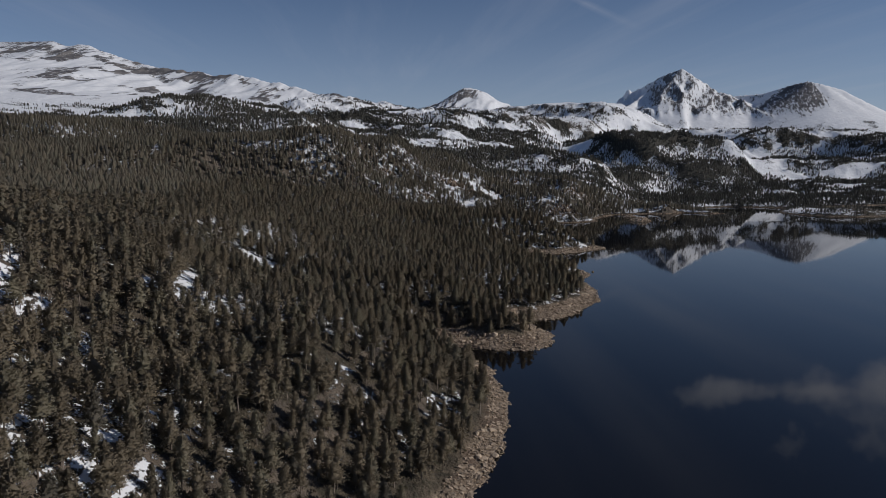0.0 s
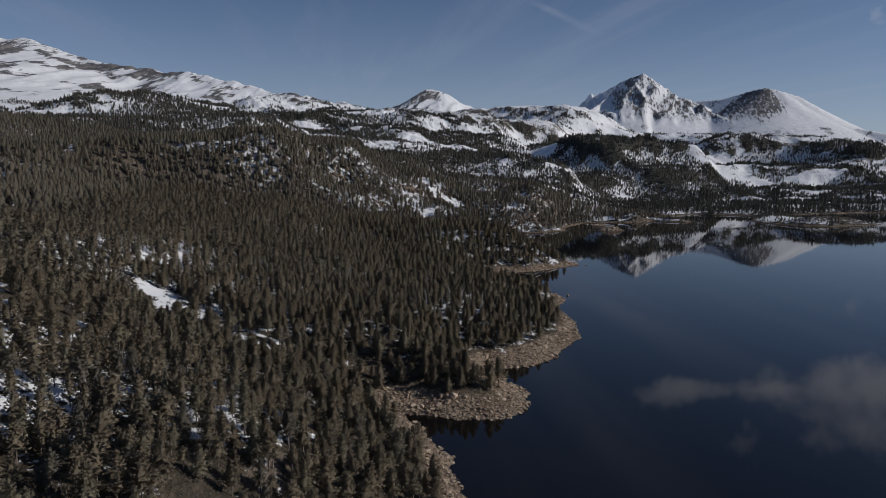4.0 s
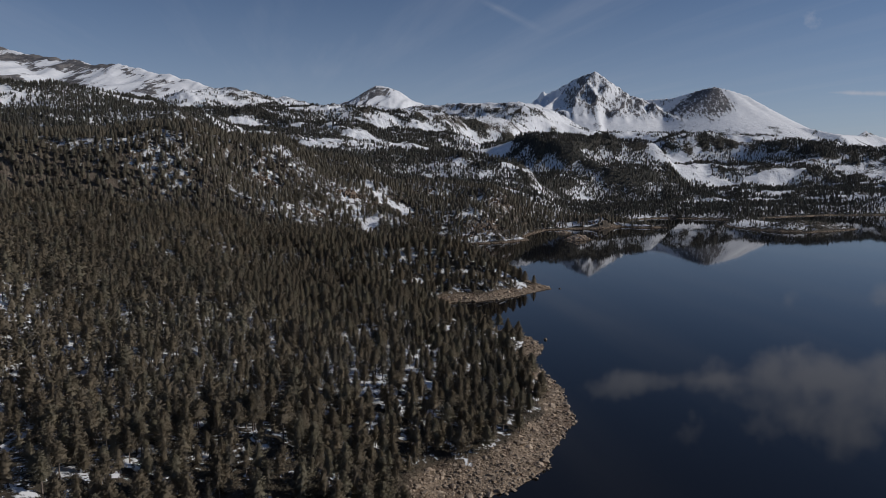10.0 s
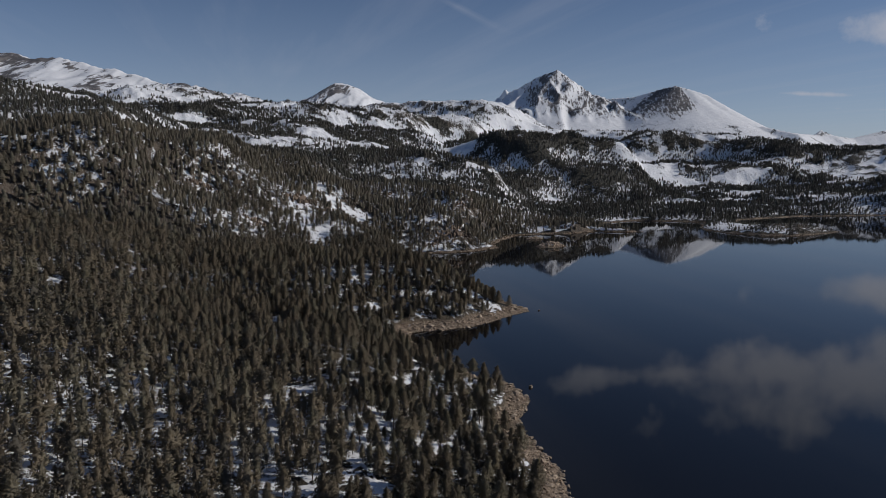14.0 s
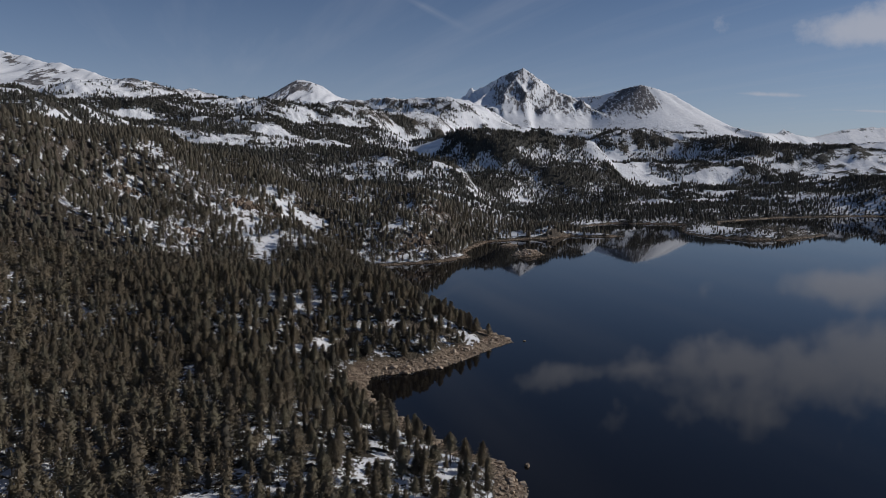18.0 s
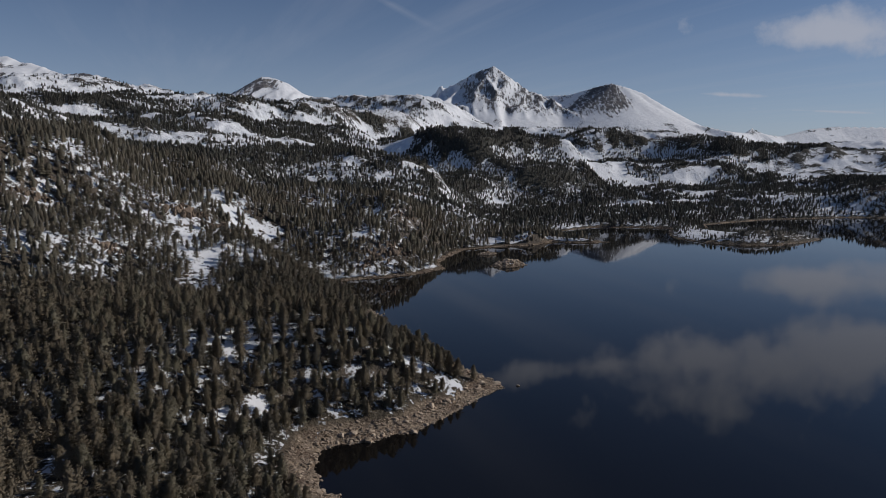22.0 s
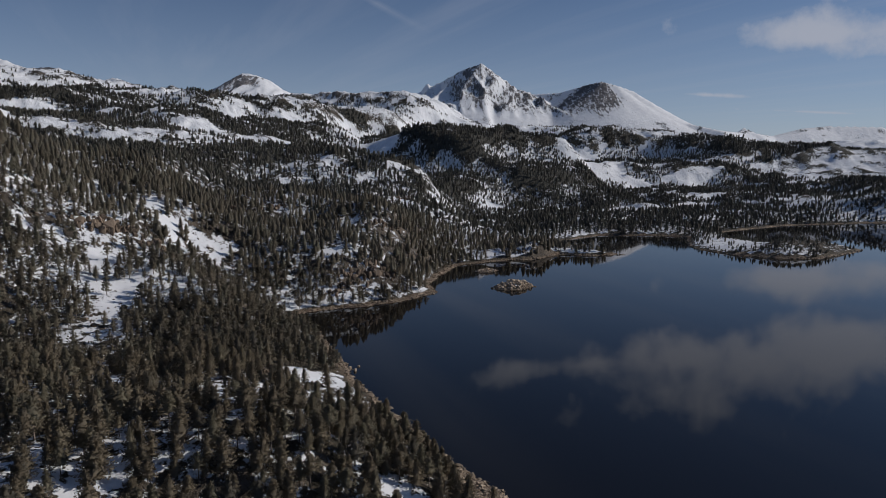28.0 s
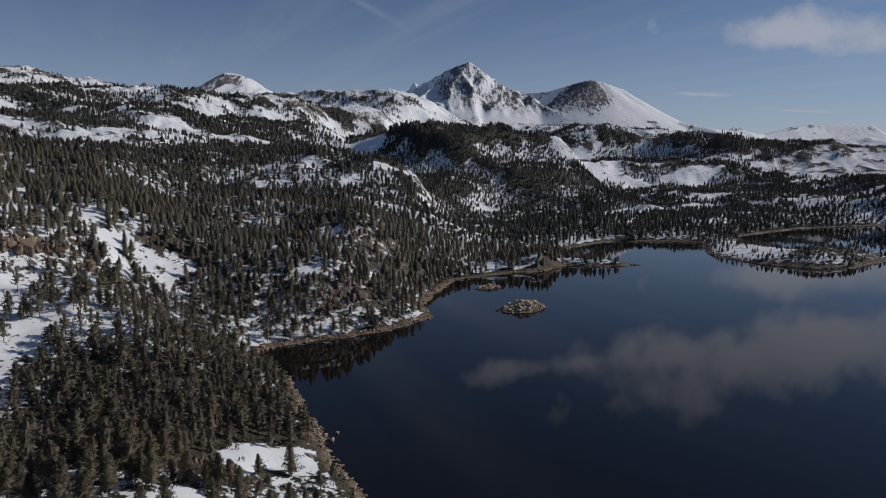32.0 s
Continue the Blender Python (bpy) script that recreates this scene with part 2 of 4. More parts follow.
def water_material():
    k = Nodes("still_lake_water")
    ripple = k.math("ADD", k.noise(2.4, 3, 0.5, (1.0, 0.45, 1)), k.math("MULTIPLY", k.noise(14, 3, 0.5, (0.5, 1.2, 1)), 1.5))
    breeze = k.step(k.noise(190, 4, 0.55, (0.45, 1.6, 1)), 0.5, 0.68)
    n = k.n.new("ShaderNodeBump")
    n.inputs["Distance"].default_value = 0.05
    k.put(n.inputs["Strength"], k.math("ADD", 0.03, k.math("MULTIPLY", breeze, 0.10)))
    k.l.new(ripple, n.inputs["Height"])
    colour = k.mix(k.noise(120, 3), (0.007, 0.0062, 0.006, 1), (0.009, 0.008, 0.0076, 1))
    k.done(colour, 0.03, n.outputs[0])
    k.p.inputs["IOR"].default_value, k.p.inputs["Specular IOR Level"].default_value = 1.333, 0.5
    return k.m


GROUND = ground_material()
GRANITE = stone_material("weathered_granite", (0.18, 0.14, 0.10, 1), (0.54, 0.43, 0.315, 1))
CLIFF = stone_material("ochre_cliff_rock", (0.085, 0.065, 0.048, 1), (0.25, 0.19, 0.14, 1), 1.6)
NEEDLES = needle_material("pine_needles", (0.25, 0.215, 0.158, 1), (0.40, 0.336, 0.24, 1))
# the same pine needles in a darker tone
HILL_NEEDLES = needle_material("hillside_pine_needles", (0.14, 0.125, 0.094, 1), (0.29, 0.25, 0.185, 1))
# far pines: needles darkened, haze and cloud shade put into the colour
FAR_NEEDLES = needle_material("shaded_far_pine_needles", (0.055, 0.055, 0.046, 1), (0.16, 0.148, 0.118, 1))
SHRUB = needle_material("dry_shrub", (0.035, 0.033, 0.02, 1), (0.10, 0.085, 0.05, 1))
BARK = bark_material()
WATER = water_material()

# ---- the lie of the land ----
LEFT_SHORE = [(-100, -500), (-40, -150), (-45, 0), (-20, 90), (23, 156), (34, 178), (42, 198), (45, 222), (45, 250), (41, 274), (33, 291),
              (49, 285), (65, 279), (78, 286), (84, 303), (78, 324), (81, 333), (93, 333), (113, 350), (134, 379), (141, 410),
              (141, 443), (157, 465), (158, 480), (146, 499), (136, 535), (132, 561), (138, 575), (170, 577), (192, 588),
              (219, 606), (212, 640), (207, 700), (206, 745), (208, 790), (207, 816), (198, 846), (203, 858)]
NORTH_SHORE = [(216, 864), (245, 864), (277, 870), (308, 887), (314, 918), (336, 946), (371, 987), (420, 998), (455, 993), (490, 1010),
               (512, 991), (551, 985), (530, 1012), (520, 1050), (560, 1105), (630, 1130), (690, 1105), (720, 1076), (694, 1050),
               (660, 1012), (646, 984), (650, 940), (675, 904), (699, 893), (767, 905), (803, 917), (790, 950), (752, 985),
               (748, 1040), (800, 1100), (950, 1130), (1100, 1110), (1250, 1030), (1350, 850), (1400, 400), (1200, -200), (700, -700), (0, -800)]
ISLANDS = [(369, 882, 15.0, 9.0, 4.2), (381, 950, 8.0, 5.0, 2.2)]


def smooth(x, a, b):
    t = np.clip((x - a) / (b - a), 0, 1)
    return t * t * (3 - 2 * t)


def grid_noise(x, y, seed):
    """Smooth value noise in -1..1 on the plan."""
    rng = np.random.RandomState(seed)
    table = rng.rand(256, 256) * 2 - 1
    xi, yi = np.floor(x).astype(int), np.floor(y).astype(int)
    fx, fy = x - xi, y - yi
    fx, fy = fx * fx * fx * (fx * (fx * 6 - 15) + 10), fy * fy * fy * (fy * (fy * 6 - 15) + 10)
    a, b = table[xi % 256, yi % 256], table[(xi + 1) % 256, yi % 256]
    c, d = table[xi % 256, (yi + 1) % 256], table[(xi + 1) % 256, (yi + 1) % 256]
    return (a * (1 - fx) + b * fx) * (1 - fy) + (c * (1 - fx) + d * fx) * fy


def fractal(x, y, size, octaves, seed, ridged=False):
    total, amp, norm = 0.0, 1.0, 0.0
    for k in range(octaves):
        s = size / 2.03 ** k
        n = grid_noise(x / s * 0.8 + y / s * 0.6 + k * 17.3, y / s * 0.8 - x / s * 0.6 + k * 9.1, seed + k)
        total = total + amp * ((1 - 2 * np.abs(n)) if ridged else n)
        norm += amp
        amp *= 0.5
    return total / norm


def shore_distance(x, y):
    """Metres to the waterline: positive on land, negative over the lake."""
    ring = np.array(LEFT_SHORE + NORTH_SHORE, float)
    x = x + 1.6 * grid_noise(x / 9, y / 9, 5) + 0.9 * grid_noise(x / 3.6, y / 3.6, 6)
    y = y + 1.6 * grid_noise(x / 9, y / 9, 7) + 0.9 * grid_noise(x / 3.6, y / 3.6, 8)
    best = np.full(x.shape, 1e12)
    inside = np.zeros(x.shape, bool)
    for (ax, ay), (bx, by) in zip(ring, np.roll(ring, -1, 0)):
        ex, ey = bx - ax, by - ay
        t = np.clip(((x - ax) * ex + (y - ay) * ey) / (ex * ex + ey * ey), 0, 1)
        best = np.minimum(best, (x - ax - t * ex) ** 2 + (y - ay - t * ey) ** 2)
        inside ^= ((ay > y) != (by > y)) & (x < ex * (y - ay) / (ey if ey else 1e-9) + ax)
    d = np.where(inside, -1, 1) * np.sqrt(best)
    for ix, iy, rx, ry, _ in ISLANDS:
        d = np.maximum(d, (1 - np.sqrt(((x - ix) / rx) ** 2 + ((y - iy) / ry) ** 2)) * ry)
    return d


def rolling(x, y, knolls):
    """Blended heights of knolls and hollows (x, y, reach, height): each rules round its own place."""
    total, weight = 0.0, 1e-12
    for hx, hy, r, h in knolls:
        w = np.exp(-((x - hx) ** 2 + (y - hy) ** 2) / (r * r)) + 1e-4 / (1 + ((x - hx) ** 2 + (y - hy) ** 2) / (r * r)) ** 2
        total, weight = total + w * h, weight + w
    return total / weight


def crest(x, y, line, slope, spread):
    """A mountain crest through the points of line, falling off to both sides."""
    top = np.full(x.shape, -1e6)
    for (ax, ay, az), (bx, by, bz) in zip(line, line[1:]):
        ex, ey = bx - ax, by - ay
        t = np.clip(((x - ax) * ex + (y - ay) * ey) / (ex * ex + ey * ey), 0, 1)
        d = np.hypot(x - ax - t * ex, y - ay - t * ey)
        top = np.maximum(top, az + (bz - az) * t - slope * d * (1 - spread * d / (d + 900)))
    return top

SHORE_KNOLLS = [(-120, 20, 80, 44.6), (-20, 150, 50, 24.1), (-95, 265, 45, 51.3), (-45, 270, 35, 22.8), (0, 280, 40, 24.1), (-55, 350, 45,
    13.1), (-130, 370, 60, 54.4), (-30, 430, 45, 21.8), (60, 440, 55, 10), (-120, 480, 60, 45), (-20, 520, 50, 27.2), (60, 540, 55, 13.4),
    (-90, 600, 50, 38.2), (120, 640, 50, 25.4), (30, 680, 40, 29.5), (-60, 690, 45, 45.3), (-140, 690, 50, 52.3), (160, 710, 40, 14.5),
    (100, 770, 45, 20), (110, 850, 40, 34), (40, 820, 45, 55.8), (-70, 880, 55, 127), (-10, 905, 45, 110), (20, 920, 50, 103), (170, 900, 35, 19.8)]
MIDDLE_KNOLLS = [(90, 920, 40, 58.3), (130, 990, 50, 70.6), (210, 990, 50, 32.9), (240, 1100, 60, 58.1), (-165, 850, 80, 106), (-15, 990, 60, 117), (-280, 880,
    100, 104), (-240, 560, 100, 60.7), (-300, 250, 120, 79.3), (-380, 700, 130, 93.6), (-150, 1100, 110, 119.7), (20, 1150, 100, 94.7),
    (370, 1120, 60, 37.7), (330, 1290, 90, 52), (440, 1060, 50, 2), (560, 1200, 80, 5.7), (340, 1420, 80, 100.2), (200, 1470, 90, 99.1),
    (50, 1380, 90, 105.2), (-230, 1500, 110, 179.6), (-390, 1290, 120, 154.1), (-400, 1600, 130, 230.6), (-550, 1050, 150, 142.2), (140,
    1560, 80, 140), (180, 1780, 100, 178.6)]
UPLAND_KNOLLS = [(300, 1690, 70, 116), (330, 1850, 80, 150), (430, 1960, 90, 165), (470, 1720, 90, 98), (0, 1650, 110, 150.9), (560, 1600, 90, 56.8), (720, 1800, 110, 158.2), (820, 1610, 70, 75.9), (870, 1460, 70, 27.7), (730,
    1380, 90, 4.8), (720, 1980, 140, 101.3), (360, 2200, 130, 242.7), (620, 2470, 150, 226.2), (0, 2280, 130, 241.9), (-110, 2480, 140,
    321), (-100, 2050, 130, 213.1), (980, 1350, 110, 5.9), (1200, 1380, 120, 24.1), (1190, 1540, 90, 27.8), (1270, 1790, 110, 83.2), (1050,
    2250, 150, 118.7), (1330, 2250, 150, 187.2), (1350, 2600, 200, 194), (1700, 2080, 170, 153), (2000, 1850, 200, 126.2), (1900, 2700, 300,
    188.8), (1550, 1280, 200, 49.2), (750, 1150, 120, 3)]
OUTER_KNOLLS = [(-900, 1900, 350, 180), (-700, 1600, 130, 160), (-900, 700, 300, 127.1), (-700, 2500, 250, 262), (-1600, 2600, 400, 255), (-1100, 3100, 300,
    329.8), (2600, 2000, 400, 55.5), (2800, 2800, 350, 150.2), (3600, 2600, 400, 178.9), (1000, 3500, 350, 237), (1550, 3600, 300, 193.7),
    (600, 3900, 300, 301.7), (300, 3000, 300, 285), (2400, 1000, 500, 95), (-500, -300, 300, 147.8), (900, 2900, 250, 330.1)]

LEFT_MASSIF = [(-2302, 4000, 759), (-1994, 3938, 744), (-1811, 3900, 742), (-1702, 3849, 736), (-1659, 3828, 705), (-1542, 3772, 711), (-1475, 3739, 697),
               (-1392, 3697, 647), (-1272, 3636, 615), (-1077, 3534, 558), (-916, 3449, 539), (-809, 3390, 515), (-657, 3304, 499), (-514, 3221, 471),
               (-414, 3160, 443), (-306, 3093, 410), (-239, 3050, 384), (-160, 2999, 380), (-96, 2957, 361), (-41, 2919, 325), (58, 2850, 313)]
LEFT_SPUR = [(-1542, 3772, 700), (-1470, 3400, 500), (-1300, 2950, 340)]
TABLE_PEAK = [(330, 4640, 440), (466, 4620, 469), (530, 4560, 511), (576, 4500, 557), (612, 4460, 577), (677, 4440, 567), (745, 4440, 544), (810, 4420, 490), (909, 4380, 446)]
FAR_PASS = [(1010, 4600, 463), (1138, 4600, 485), (1378, 4600, 497), (1442, 4600, 443)]
MAIN_PEAK = [(1461, 4650, 439), (1701, 4580, 473), (1773, 4500, 564), (1833, 4430, 600), (1926, 4320, 646), (1963, 4280, 661), (2007, 4206, 677)]
MAIN_SPUR = [(2007, 4206, 677), (2044, 4190, 632), (2082, 4160, 592), (2158, 4080, 541), (2180, 4040, 533), (2200, 3900, 454), (2216, 3820, 428), (2207, 3500, 326)]
ROUND_PEAK = [(2389, 4300, 470), (2372, 4200, 505), (2443, 4000, 501), (2483, 3880, 520), (2501, 3790, 532), (2533, 3700, 543), (2593, 3650, 521), (2685, 3600, 484),
              (2721, 3540, 434), (2750, 3460, 381), (2791, 3380, 332), (2829, 3300, 291)]
EAST_RANGE = [(2783, 3250, 285), (2871, 3100, 243), (3150, 3250, 245), (3242, 3300, 275), (3300, 3250, 240), (3468, 3300, 231), (3703, 3300, 278), (3955, 3300, 299), (4300, 3200, 298)]
WOOD_SPUR = [(560, 1950, 138), (615, 1930, 150), (696, 1900, 152), (769, 1850, 146), (840, 1800, 118), (908, 1750, 76), (946, 1680, 42), (950, 1560, 18)]
# crest line, fall to the sides, depth of the ribs
CRESTS = [(LEFT_MASSIF, 0.46, 0.35), (LEFT_SPUR, 0.55, 0.7), (TABLE_PEAK, 0.62, 0.6), (MAIN_PEAK, 0.78, 1.4), (MAIN_SPUR, 0.72, 1.3), (ROUND_PEAK, 0.7, 0.12), (EAST_RANGE, 0.8, 0.15), (FAR_PASS, 0.6, 0.1), (WOOD_SPUR, 0.42, 0.15)]


# rocky rises close to the water (x, y, half-lengths, height)
KNOBS = [(466, 1010, 20, 14, 11), (425, 1014, 16, 12, 5), (540, 1000, 12, 9, 3), (712, 930, 34, 22, 6), (752, 930, 26, 16, 5)]


def lake_side(d):
    """The drawn-down shore and the lake bed."""
    return np.where(d >= 0, np.minimum(np.maximum(d, 0) * 0.25, 3.0), np.maximum(d * 0.4, -14))


def height(x, y, d=None):
    if d is None:
        d = shore_distance(x, y)
    far = smooth(y, 1000, 2200)
    rise = smooth(d, 6, 60)
    craggy = smooth(y, 640, 860) * smooth(d, 15, 90)
    z = rolling(x, y, SHORE_KNOLLS + MIDDLE_KNOLLS + UPLAND_KNOLLS + OUTER_KNOLLS)
    z = z + (1.3 + 2 * far) * fractal(x, y, 32, 4, 11) + craggy * 2.2 * (fractal(x, y, 19, 3, 29, True) - 0.28) + craggy * (4.5 + 9 * far) * (fractal(x, y, 85 + 40 * far, 5, 23, True) - 0.28)
    z = z + far * 16 * (fractal(x, y, 260, 4, 37, True) - 0.3) + smooth(y, 1050, 1400) * 7 * (fractal(x, y, 58, 3, 43, True) - 0.3)
    z = lake_side(d) + rise * np.maximum(z, 1.0) + 0.7 * smooth(d, 0, 4) * fractal(x, y, 6.5, 3, 51)
    if np.max(y) > 1300:
        across, down = 0.9 * x - 0.42 * y, 0.42 * x + 0.9 * y
        ribs = 0.5 * (fractal(x, y, 300, 3, 71, True) - 0.3) + 1.3 * (fractal(across, down * 0.3, 95, 3, 79, True) - 0.3)
        bend = 6 * fractal(x, y, 300, 3, 83)
        for line, slope, ribbed in CRESTS:
            c = crest(x + bend, y + 0.6 * bend, line, slope, 0.55)
            c = c + 24 * ribbed * ribs * smooth(max(p[2] for p in line) + 60 - c, 60, 200) * smooth(c, 270, 420)
            z = 0.5 * (z + c + np.sqrt((z - c) ** 2 + 8 ** 2))
    for kx, ky, rx, ry, top in KNOBS:
        z = z + top * np.exp(-((x - kx) / rx) ** 2 - ((y - ky) / ry) ** 2) * smooth(d, 0, 8)
    for ix, iy, rx, ry, top in ISLANDS:
        q = 1 - np.sqrt(((x - ix) / rx) ** 2 + ((y - iy) / ry) ** 2)
        z = z + np.maximum(q, 0) * (top - 1.5)
    return z


# open snow (x, y, half-lengths, turn in degrees)
NEAR_SNOW = [(-86, 276, 24, 6, 120), (-66, 244, 20, 4, 111), (-57, 270, 19, 4.5, 112), (-60, 211, 3, 3, 172), (-54, 219, 3, 3, 145),
    (-54, 209, 3, 3, 146), (-34, 165, 3, 2.5, 163), (-41, 169, 5, 3, 125), (-60, 175, 5, 3, 160), (-10, 213, 2, 1.8, 129), (-62, 370, 17, 11, 149),
    (-41, 354, 19, 8, 140), (-52, 362, 14, 9, 143), (-12, 300, 6, 4, 40), (-12, 300, 8, 5, 166), (-6, 309, 3, 3, 0), (-41, 449, 9, 3, 108), (-30, 447, 5, 3, 136),
    (-33, 418, 8, 3, 119), (-40, 390, 5, 3, 124)]
SHORE_SNOW = [(-38, 369, 7, 4, 130), (-53, 435, 8, 4, 117), (115, 471, 6, 4, 2), (86, 391, 6, 3.5, 117), (82, 375, 5, 3.5, 5),
    (108, 373, 2, 1.8, 109), (88, 346, 3, 1.5, 178), (-32, 580, 8, 5, 157), (200, 606, 4, 2, 143), (143, 580, 4, 2, 162), (140, 581, 5, 3, 163),
    (120, 595, 3, 2.5, 133), (114, 498, 7, 4, 8), (124, 493, 10, 6.5, 172), (112, 471, 9, 5, 1), (105, 508, 4, 2.5, 100), (92, 484, 3, 2.5, 140),
    (195, 599, 7, 2.2, 93), (67, 554, 12, 3, 100), (87, 494, 3, 3, 24)]
POINT_SNOW = [(186, 723, 13, 6, 33), (153, 647, 4, 3, 132), (121, 669, 6, 4, 123), (187, 614, 8, 4.5, 152), (197, 605, 7, 4, 130),
    (193, 593, 3, 3, 137), (117, 613, 5, 4.5, 170), (152, 604, 4, 3, 165), (121, 594, 5, 4, 98), (75, 704, 4, 4, 162), (186, 722, 17, 13, 12),
    (186, 710, 7, 5, 175), (157, 684, 19, 8, 13), (118, 697, 17, 8, 123), (131, 699, 11, 3.5, 121), (200, 699, 4, 2.2, 154),
    (133, 676, 15, 4, 108), (194, 867, 11, 4, 109), (196, 854, 8, 2.5, 126)]
BAY_SNOW = [(-11, 658, 7, 6, 169), (7, 669, 19, 6, 123), (27, 712, 10, 4.5, 53), (55, 760, 13, 4.5, 47), (113, 775, 21, 4, 94),
    (101, 761, 8, 4, 106), (139, 920, 27, 8, 113), (163, 913, 31, 8, 119), (171, 929, 16, 9, 22), (142, 968, 18, 4, 116), (124, 967, 6, 4, 163),
    (107, 845, 35, 12, 108), (134, 850, 21, 11, 123), (118, 808, 25, 10, 19), (109, 796, 14, 10, 53), (107, 774, 12, 9, 23), (109, 755, 6, 5, 9),
    (165, 927, 13, 5, 167), (148, 935, 9, 4, 134)]
HILL_SNOW = [(-72, 884, 13, 4, 10), (-14, 896, 13, 5, 20), (-330, 814, 53, 6, 92), (-358, 961, 25, 5, 82), (-258, 840, 30, 5, 109),
    (-236, 751, 40, 5, 103), (169, 929, 14, 5, 5), (280, 1327, 27, 7, 111), (373, 1312, 45, 9, 34), (250, 1033, 9, 4, 178),
    (393, 1183, 11, 5, 157), (68, 864, 9, 5, 117), (81, 870, 10, 5, 116), (222, 1092, 14, 7, 120), (312, 1329, 15, 5, 118), (281, 974, 12, 4, 98),
    (246, 911, 11, 3.5, 165), (298, 933, 6, 3, 28)]
COVE_SNOW = [(411, 1055, 13, 5, 170), (533, 1207, 14, 4, 5), (502, 1111, 16, 4, 29), (412, 1007, 17, 4, 155), (536, 1064, 23, 6, 123),
    (537, 1064, 57, 5, 69), (417, 1008, 13, 3, 151), (385, 1181, 8, 4, 133), (327, 1262, 12, 5, 27), (293, 882, 5, 2, 158), (231, 1028, 16, 4, 23),
    (442, 1084, 11, 4, 7)]
FAR_SNOW = [(720, 1390, 60, 28, 0), (205, 1632, 48, 62, -10), (325, 1092, 9, 11, 0), (490, 1060, 22, 10, 0), (-250, 640, 12, 9, 0), (-262, 600, 12, 10, 20)]
CLEARINGS = NEAR_SNOW + SHORE_SNOW + POINT_SNOW
CHUTES = BAY_SNOW + HILL_SNOW + COVE_SNOW + FAR_SNOW
# trees thinned and lowered so the camera sees the snow behind them
THINNED = [(156, 660, 28, 17, 5), (190, 694, 18, 15, 0), (-14, 288, 22, 12, 140), (-62, 246, 24, 14, 115), (-82, 268, 22, 10, 122), (188, 704, 15, 10, 0), (116, 680, 20, 11, 120), (-40, 334, 36, 17, 143), (110, 738, 14, 16, 0), (112, 786, 12, 8, 0), (124, 478, 14, 6, 0)]


# cliffs and crags (x, y, length, height, turn, blocks)
CRAGS = [(106, 889, 36, 11, 18, 24), (132, 889, 24, 9, 30, 14), (-28, 712, 22, 8, 10, 16), (-52, 722, 18, 7, -10, 12), (-134, 706, 24, 8, 0, 16), (-100, 700, 18, 6, 15, 10),
         (262, 896, 44, 9, 16, 26), (236, 884, 22, 6, 10, 10), (193, 1030, 26, 8, 0, 14), (222, 1040, 22, 7, 10, 12), (346, 1112, 34, 8, 5, 16), (-72, 872, 20, 6, 0, 10),
         (166, 713, 12, 4.5, 30, 9), (446, 1004, 14, 5, 0, 10), (60, 790, 18, 6, -20, 10), (20, 840, 26, 7, 10, 12), (150, 862, 18, 6, 60, 9), (402, 1200, 34, 8, 0, 14), (300, 984, 36, 8, 25, 20)]

# belts of dense wood and of thin wood (x, y, half-lengths, turn, density)
WOODS = [(860, 1240, 170, 75, 8, 0.85), (1050, 1290, 120, 60, 0, 0.6), (690, 960, 42, 40, 20, 0.95), (755, 935, 40, 28, 10, 0.9), (1500, 1860, 330, 90, -30, 0.75), (1900, 1700, 300, 120, -20, 0.6),
         (800, 1650, 190, 270, 30, 1.0), (560, 1640, 150, 110, 20, 0.9), (430, 1480, 200, 90, 10, 0.9), (330, 1290, 180, 80, 0, 0.8), (180, 1410, 240, 60, 0, 0.8), (330, 2050, 200, 60, 10, 0.5),
         (-250, 1250, 260, 130, -10, 0.7), (1250, 2050, 170, 60, -10, 0.5), (-300, 1560, 150, 60, 20, 0.5), (190, 1780, 110, 90, 0, 0.6), (80, 1180, 300, 90, 0, 0.8), (-400, 1540, 170, 90, 0, 0.9), (105, 1640, 45, 80, 0, 0.9), (400, 1850, 130, 110, 0, 0.75)]


def belts(x, y):
    """Bands of dark wood across the uplands, 0 to 1."""
    lump = fractal(x, y, 60, 3, 171)
    band = smooth(fractal(x * 0.75, y * 2.4, 95, 6, 177) + 0.35 * fractal(x, y * 1.6, 26, 3, 179) + 0.2 * lump - 0.09 * smooth(y, 1450, 1700) - (0.03 + 0.10 * smooth(x, 500, 900)) * smooth(y, 1800, 2300) + 0.08 * (1 - smooth(y, 1500, 1900)) - 0.08 * smooth(x, 750, 1000) * smooth(y, 1200, 1350), -0.16, 0.0)
    for wx, wy, rx, ry, turn, amount in WOODS:
        c, s = math.cos(radians(turn)), math.sin(radians(turn))
        u, v = ((x - wx) * c + (y - wy) * s) / rx, (-(x - wx) * s + (y - wy) * c) / ry
        band = np.maximum(band, amount * (1 + 0.9 * lump) * smooth(1.25 - np.hypot(u, v) + 0.4 * lump, 0, 0.5))
    return np.clip(band, 0, 1)


def forest_gaps(x, y):
    """Small openings in the wood where snow lies."""
    return smooth(fractal(x, y, 17, 3, 173) - 0.5 * np.exp(-(x / 32) ** 2 - ((y - 390) / 26) ** 2), 0.27, 0.46) * (1 - smooth(y, 540, 570) * (1 - smooth(y, 640, 660)))


def grove(x, y):
    """The thick stand of pines on the last spur before the bay."""
    return smooth(1.3 - np.hypot((x - 166) / 38, (y - 758) / 46), 0, 0.4)


